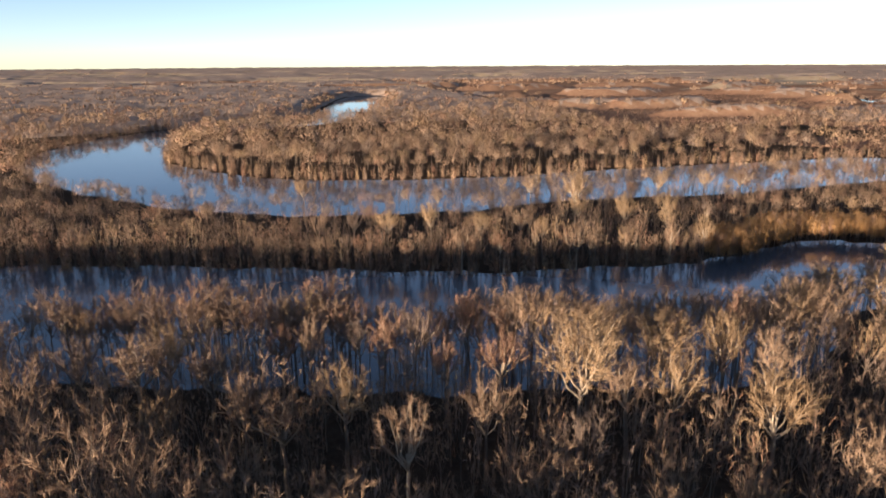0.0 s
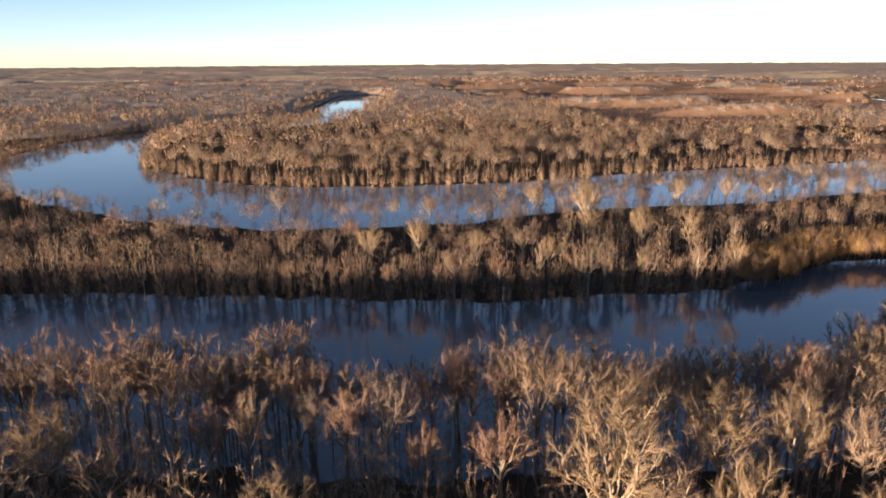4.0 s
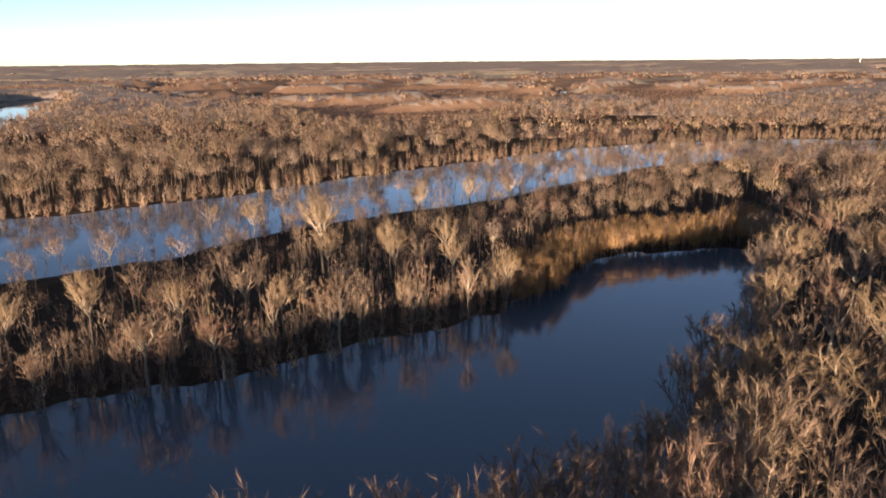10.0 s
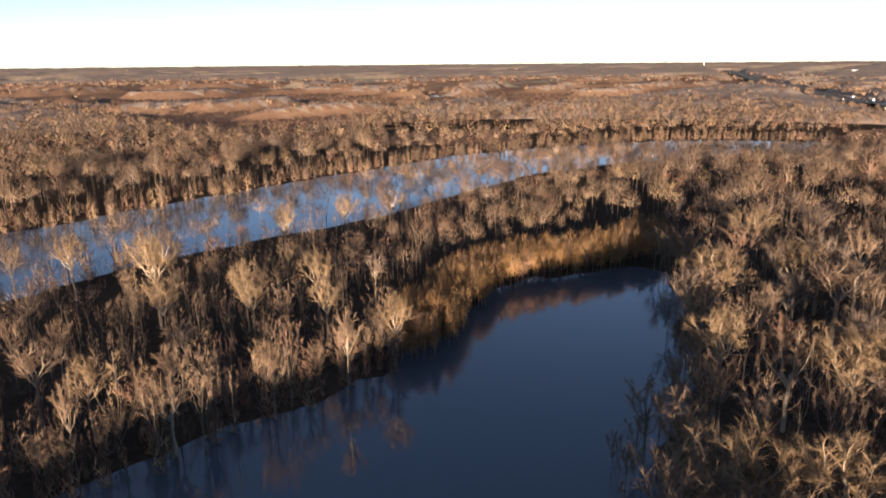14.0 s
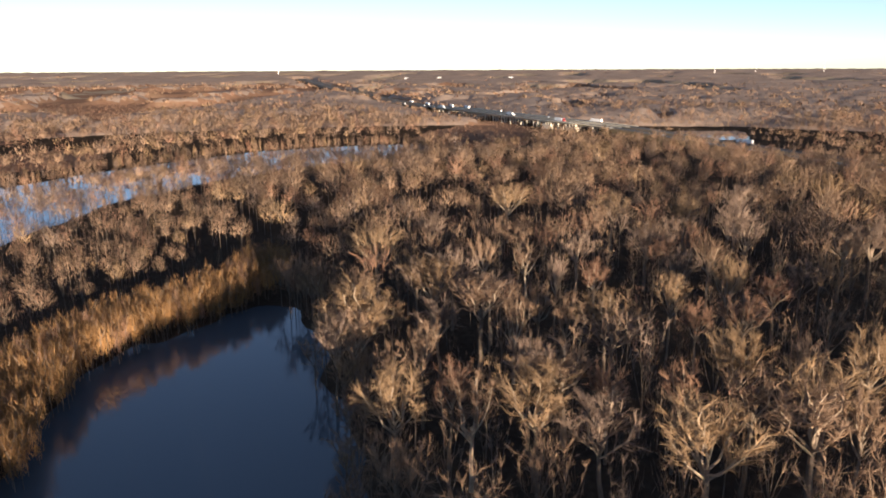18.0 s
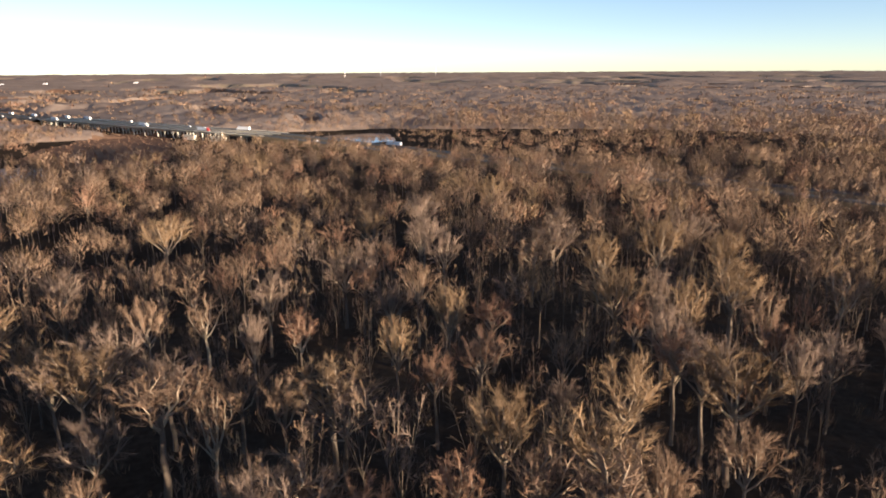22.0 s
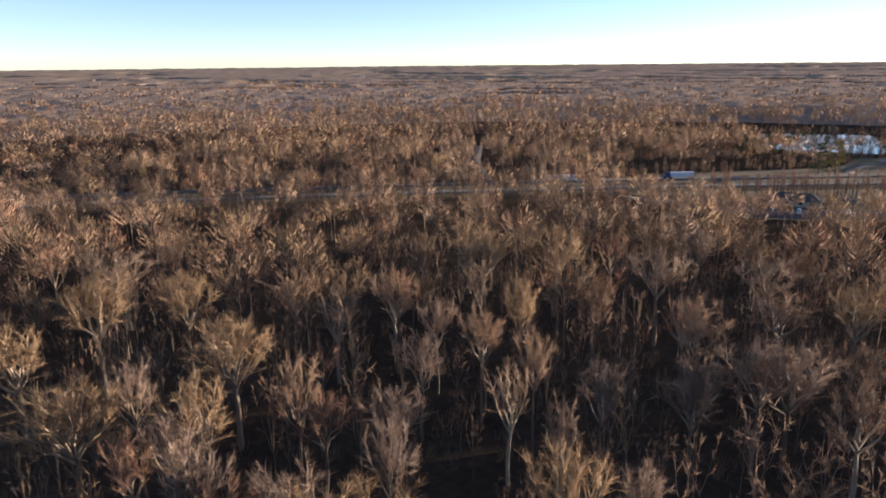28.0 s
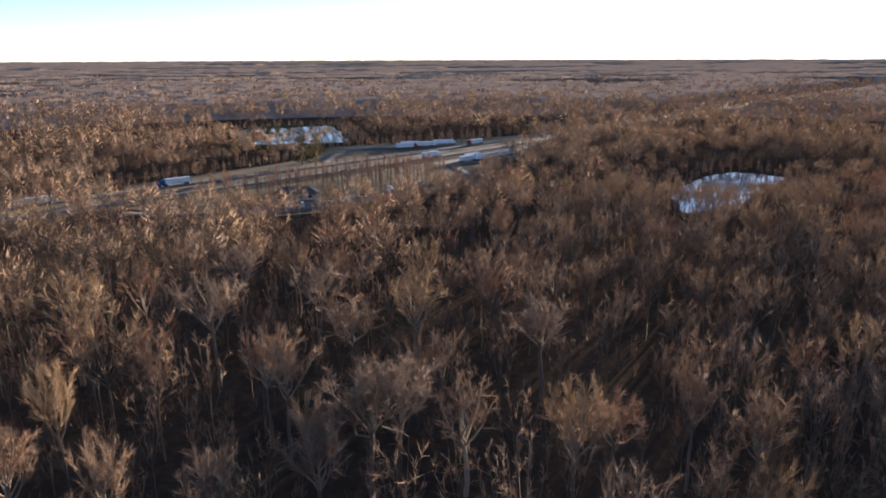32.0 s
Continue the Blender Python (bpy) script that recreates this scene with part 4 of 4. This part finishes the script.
def semi_truck(label, cab_mat):
    t = tagged(new("semi_truck"), label, "truck", "trucks on the highway and rest area")
    tr = part("trailer", boxed(((14.6, 2.6, 2.9), (-1.5, 0, 2.65), 0.06), ((13.8, 2.2, 0.3), (-1.5, 0, 1.05))), PAINT, t, "long white box trailer")
    cab = part("cab", boxed(((2.3, 2.45, 2.7), (7.6, 0, 2.1), 0.15), ((1.7, 2.2, 1.2), (9.4, 0, 1.35), 0.15), ((1.5, 2.2, 0.9), (7.2, 0, 3.75), 0.2, 0.8)), cab_mat, t)
    part("windshield", boxed(((0.08, 2.1, 0.9), (8.78, 0, 2.75), 0.02)), DARK_GLASS, cab)
    part("bumper", boxed(((0.3, 2.4, 0.4), (10.35, 0, 0.75), 0.05)), GREY_PAINT, cab)
    wheels(t, [(x, y) for x in (-7.6, -6.4, 5.2, 6.5, 9.4) for y in (-1.05, 1.05)])
    return t


def car(label, mat, tall=0.0):
    c = tagged(new("van" if tall else "car"), label, "van" if tall else "car", "vehicles at the rest area")
    body = part("body", boxed(((4.6, 1.8, 0.75 + tall * 0.5), (0, 0, 0.68 + tall * 0.25), 0.15)), mat, c)
    part("cabin", boxed(((2.6 + tall, 1.65, 0.62 + tall * 0.5), (-0.2, 0, 1.32 + tall * 0.7), 0.08, 0.82)), DARK_GLASS if not tall else mat, c)
    part("windshield", boxed(((0.06, 1.4, 0.4), (1.15 + tall * 0.5, 0, 1.35 + tall * 0.7), 0.01)), DARK_GLASS, body)
    wheels(c, [(x, y) for x in (-1.45, 1.45) for y in (-0.8, 0.8)], 0.33, 0.22)
    return c


trucks = [semi_truck("white box trailer behind a red tractor cab", CAB_RED), semi_truck("white box trailer behind a dark blue cab", CAB_BLUE),
          semi_truck("white box trailer behind a white cab", PAINT)]
cars = [car("grey sedan parked on the asphalt lot", GREY_PAINT), car("white car on the asphalt", PAINT), car("white high-roofed van on the asphalt", PAINT, 1.0), car("dark blue car on the asphalt", CAB_BLUE)]
made = set()


def park(kinds, k, x, y, z, turn):
    m = pose(x, y, z, 0, 0, turn)
    if id(kinds[k]) in made:
        copy_thing(kinds[k], m)
    else:
        made.add(id(kinds[k]))
        kinds[k].matrix_basis = m


Z1 = 1.86
for n, (x, y, turn) in enumerate([(-6, -421, 174), (-24, -426, 172), (-14, -432, 173), (-44, -432, 170), (-22, -335, 205), (-36, -338, 206), (-47, -344, 207), (-60, -349, 207), (-30, -345, 206)]):
    park(trucks, (0, 2, 1, 2, 1, 2, 0, 2, 2)[n], x, y, Z1, turn)
for n, (x, y, turn) in enumerate([(131, -228, 80), (126, -230, 82), (121, -227, 80), (115, -233, 85), (110, -229, 84), (105, -234, 86), (99, -232, 76), (86, -239, 160), (67, -252, 160), (45, -259, 155)]):
    park(cars, (0, 1, 2, 0, 3, 1, 2, 1, 2, 0)[n], x, y, Z1, turn)


def on_highway(kinds, k, share, o):
    i = min(int(share * (len(hl) - 2)), len(hl) - 2)
    d = hl[i + 1] - hl[i]
    d = d / np.linalg.norm(d)
    x, y = hl[i] + np.array((d[1], -d[0])) * o
    park(kinds, k, x, y, hz[i] + 0.05, math.degrees(math.atan2(d[1], d[0])) + (180 if o < 0 else 0))


def share_at(x):
    return float(np.argmin(np.abs(hl[:, 0] - x))) / (len(hl) - 2)


for x, o, k, kd in ((-75, 15, 0, 0), (5, -11, 2, 0), (175, 15, 1, 0), (238, 12, 2, 0), (745, 15, 2, 0), (815, -11, 1, 1), (905, 15, 2, 0), (930, -15, 0, 0), (985, 15, 1, 1), (1035, -11, 2, 0),
                    (1090, 15, 2, 1), (1180, 12, 1, 0), (1215, -15, 2, 0), (1250, 15, 0, 0), (1330, -11, 1, 1), (1385, 15, 2, 0), (1440, -15, 2, 1), (1475, 12, 2, 0)):
    on_highway((trucks, cars)[kd], k, share_at(x), o)

# rest area building with a dark hipped roof
rest = tagged(new("rest_area_building"), "low pale rest area building with a dark hipped roof", "building")
rest.matrix_basis = pose(120, -251, 1.7, 0, 0, 168)
wall = part("wall", boxed(((24, 10, 3.2), (0, 0, 1.6))), CONCRETE, rest)
bm = bmesh.new()
vs = [bm.verts.new(v) for v in ((-13.5, -6.5, 3.2), (13.5, -6.5, 3.2), (13.5, 6.5, 3.2), (-13.5, 6.5, 3.2), (-7, 0, 6.6), (7, 0, 6.6))]
for f in ((0, 1, 5, 4), (1, 2, 5), (2, 3, 4, 5), (3, 0, 4), (3, 2, 1, 0)):
    bm.faces.new([vs[i] for i in f])
part("roof", bm, ROOFING, rest, "dark shingled hipped roof")
for x in (-8, -3, 3, 8):
    part("window", boxed(((1.6, 0.12, 1.3), (x, -5.03, 1.8), 0.02)), DARK_GLASS, rest)
part("door", boxed(((1.4, 0.12, 2.1), (0, -5.04, 1.06), 0.02)), GREY_PAINT, rest)
shed = tagged(new("picnic_shelter"), "open picnic shelter with a dark pitched roof", "shelter")
shed.matrix_basis = pose(96, -256, 1.7, 0, 0, 160)
part("roof", boxed(((9, 6.5, 0.25), (0, 0, 3.2), 0.03), ((6.5, 4, 0.9), (0, 0, 3.7), 0.0, 0.3)), ROOFING, shed)
for x in (-4, 4):
    for y in (-2.7, 2.7):
        part("post", boxed(((0.22, 0.22, 3.1), (x, y, 1.55))), PINE_BARK, shed)


# slender pines in the mown strip, and dark evergreens behind
def slim_tree(seed):
    rng = np.random.default_rng(seed)
    s = Soup()
    lean = rng.normal(size=2) * 0.35
    pts = [np.array((lean[0] * q * q, lean[1] * q * q, 13 * q)) for q in np.linspace(0, 1, 6)]
    s.tube(pts, np.linspace(0.21, 0.05, 6), 5)
    n = 110
    q = rng.uniform(0.36, 1.0, n)
    base = np.stack([lean[0] * q * q, lean[1] * q * q, 13 * q], 1)
    d = unit(rng.normal(size=(n, 3)) * (1, 1, 0.5) + np.array((0, 0, 0.6)))
    s.blades(base, base + d * rng.uniform(1.0, 3.2, n)[:, None], np.full(n, 0.13), rng, 1)
    return s.arrays()


def pine(seed):
    rng = np.random.default_rng(seed)
    s = Soup()
    s.tube([(0, 0, -0.5), (0.2, 0.1, 7), (0.1, 0.2, 14)], [0.3, 0.2, 0.06], 6)
    for k in range(44):
        z = rng.uniform(2.0, 14)
        an = rng.uniform(0, 6.28)
        ln = (15.5 - z) * 0.34 + 0.6
        e2 = np.array((math.cos(an) * ln, math.sin(an) * ln, z + 0.4))
        s.tube([(0.1, 0.1, z), e2], [0.06, 0.02], 3)
        n = 34
        q0 = np.array((0.1, 0.1, z)) + (e2 - (0.1, 0.1, z)) * rng.uniform(0.3, 1.05, n)[:, None]
        d = unit(rng.normal(size=(n, 3)) + np.array((0, 0, 0.5)))
        s.blades(q0, q0 + d * rng.uniform(0.5, 1.0, n)[:, None], np.full(n, 0.26), rng, 1)
    return s.arrays()


slims = [tree_thing("slender_pine", "slender tall reddish trunk with thin high twigs on mown grass", slim_tree(300 + k), PINE_BARK, TWIGS[2]) for k in range(4)]
evergreens = [tree_thing("pine", "dark green bushy pine beside the rest area", pine(320), PINE_BARK, NEEDLES), tree_thing("pine", "dark green bushy pine beside the rest area", pine(321), PINE_BARK, NEEDLES),
              tree_thing("golden_pine", "yellow-green pine with the low sun put into its needle colour", pine(322), PINE_BARK, SUNLIT_NEEDLES)]
for o in slims + evergreens:
    o["group"] = "pines by the highway"
rng = np.random.default_rng(9)
GROVE = [(172, -283), (140, -262), (83, -263), (51, -258), (30, -262), (10, -300), (48, -314), (89, -304), (131, -291)]
qx, qy = scatter(5, 175, -318, -256, 5.4, 46)
inside = poly_dist(qx, qy, GROVE) < 0
for x, y in zip(qx[inside], qy[inside]):
    k = int(rng.integers(4))
    m = pose(x, y, 1.7, 0, 0, rng.uniform(0, 360)) @ Matrix.Scale(rng.uniform(0.8, 1.1), 4)
    if id(slims[k]) in made:
        copy_thing(slims[k], m)
    else:
        made.add(id(slims[k]))
        slims[k].matrix_basis = m
for n, (x, y, k, h) in enumerate(((93, -491, 0, 1.2), (79, -486, 1, 1.25), (86, -495, 0, 1.0), (112, -474, 1, 1.0), (126, -448, 2, 1.1), (114, -433, 2, 1.15), (120, -441, 2, 1.0),
                                  (132, -455, 0, 1.0), (84, -357, 2, 1.5), (92, -364, 1, 1.2), (70, -480, 0, 0.9), (104, -440, 1, 1.1))):
    m = pose(x, y, 0.9, 0, 0, n * 67) @ Matrix.Scale(h * 1.0, 4)
    if id(evergreens[k]) in made:
        copy_thing(evergreens[k], m)
    else:
        made.add(id(evergreens[k]))
        evergreens[k].matrix_basis = m

# far landmarks
def far_z(x, y):
    return float(rise(np.array([x * 1.0]), np.array([y * 1.0]))[0])


for x, y, h in ((3960, 1820, 46), (4150, -640, 44)):
    tw = tagged(new("water_tower"), "white water tower far off on the horizon", "water tower", "water towers")
    tw.matrix_basis = pose(x, y, far_z(x, y))
    part("leg", post(1.6, -2, h, (0, 0), 10), PAINT, tw)
    bm = bmesh.new()
    bmesh.ops.create_uvsphere(bm, u_segments=16, v_segments=10, radius=7, matrix=Matrix.Translation((0, 0, h + 4)) @ Matrix.Diagonal((1, 1, 0.75, 1)))
    part("tank", bm, PAINT, tw)
for x, y, w, turn in ((1500, -2560, 22, 20), (3300, 900, 20, 80), (3380, 760, 16, 60), (3420, 420, 18, 80)):
    bn = tagged(new("barn"), "distant white farm building with a pitched roof", "barn", "far farm buildings")
    bn.matrix_basis = pose(x, y, far_z(x, y) + 17, 0, 0, turn)
    part("wall", boxed(((w, 9, 20), (0, 0, -8))), PAINT, bn)
    bm = bmesh.new()
    vs = [bm.verts.new(v) for v in ((-w / 2 - 1, -5, 2), (w / 2 + 1, -5, 2), (w / 2 + 1, 5, 2), (-w / 2 - 1, 5, 2), (-w / 2 - 1, 0, 4), (w / 2 + 1, 0, 4))]
    for f in ((0, 1, 5, 4), (1, 2, 5), (2, 3, 4, 5), (3, 0, 4), (3, 2, 1, 0)):
        bm.faces.new([vs[i] for i in f])
    part("roof", bm, PAINT, bn)
for x, y in ((4180, -860), (4100, -1180)):
    ms = tagged(new("radio_mast"), "thin radio mast far off on the horizon", "mast", "radio masts")
    ms.matrix_basis = pose(x, y, far_z(x, y))
    part("mast", post(0.9, 0, 75, (0, 0), 6, top=0.4), PAINT, ms)
    part("platform", post(2.0, 60, 62, (0, 0), 8), PAINT, ms)

# drowned trees in the ponds
fxs, fys = [], []
for p in PONDS[:3]:
    a = np.array(p)
    qx, qy = scatter(a[:, 0].min(), a[:, 0].max(), a[:, 1].min(), a[:, 1].max(), 9.5, 21)
    k = poly_dist(qx, qy, p) < -4
    fxs.append(qx[k])
    fys.append(qy[k])
forest("drowned_trees", "thin bare trees standing in shallow pond water", np.concatenate(fxs), np.concatenate(fys), [plume(400 + k, height=15, spread=1.8, count=20, wide=0.2, tall=0.5) for k in range(4)], 22, (0.7, 1.1))

# a pale broken trunk at the water's edge
s_ = Soup()
s_.tube([(0, 0, -1.5), (0.05, 0.0, 2.5), (0.2, 0.05, 5.2), (0.3, 0.1, 7.6)], [0.42, 0.34, 0.24, 0.10], 8)
s_.tube([(0.2, 0.05, 5.0), (0.9, 0.3, 6.6)], [0.14, 0.05], 6)
v, f, m, o = s_.arrays()
snag = new("dead_trunk", mesh_from("dead_trunk", v, f, PALE_BARK, normals=o))
snag.location = (68.2, 253.2, 0)
tagged(snag, "pale broken dead trunk standing in the lake shallows", "dead tree")
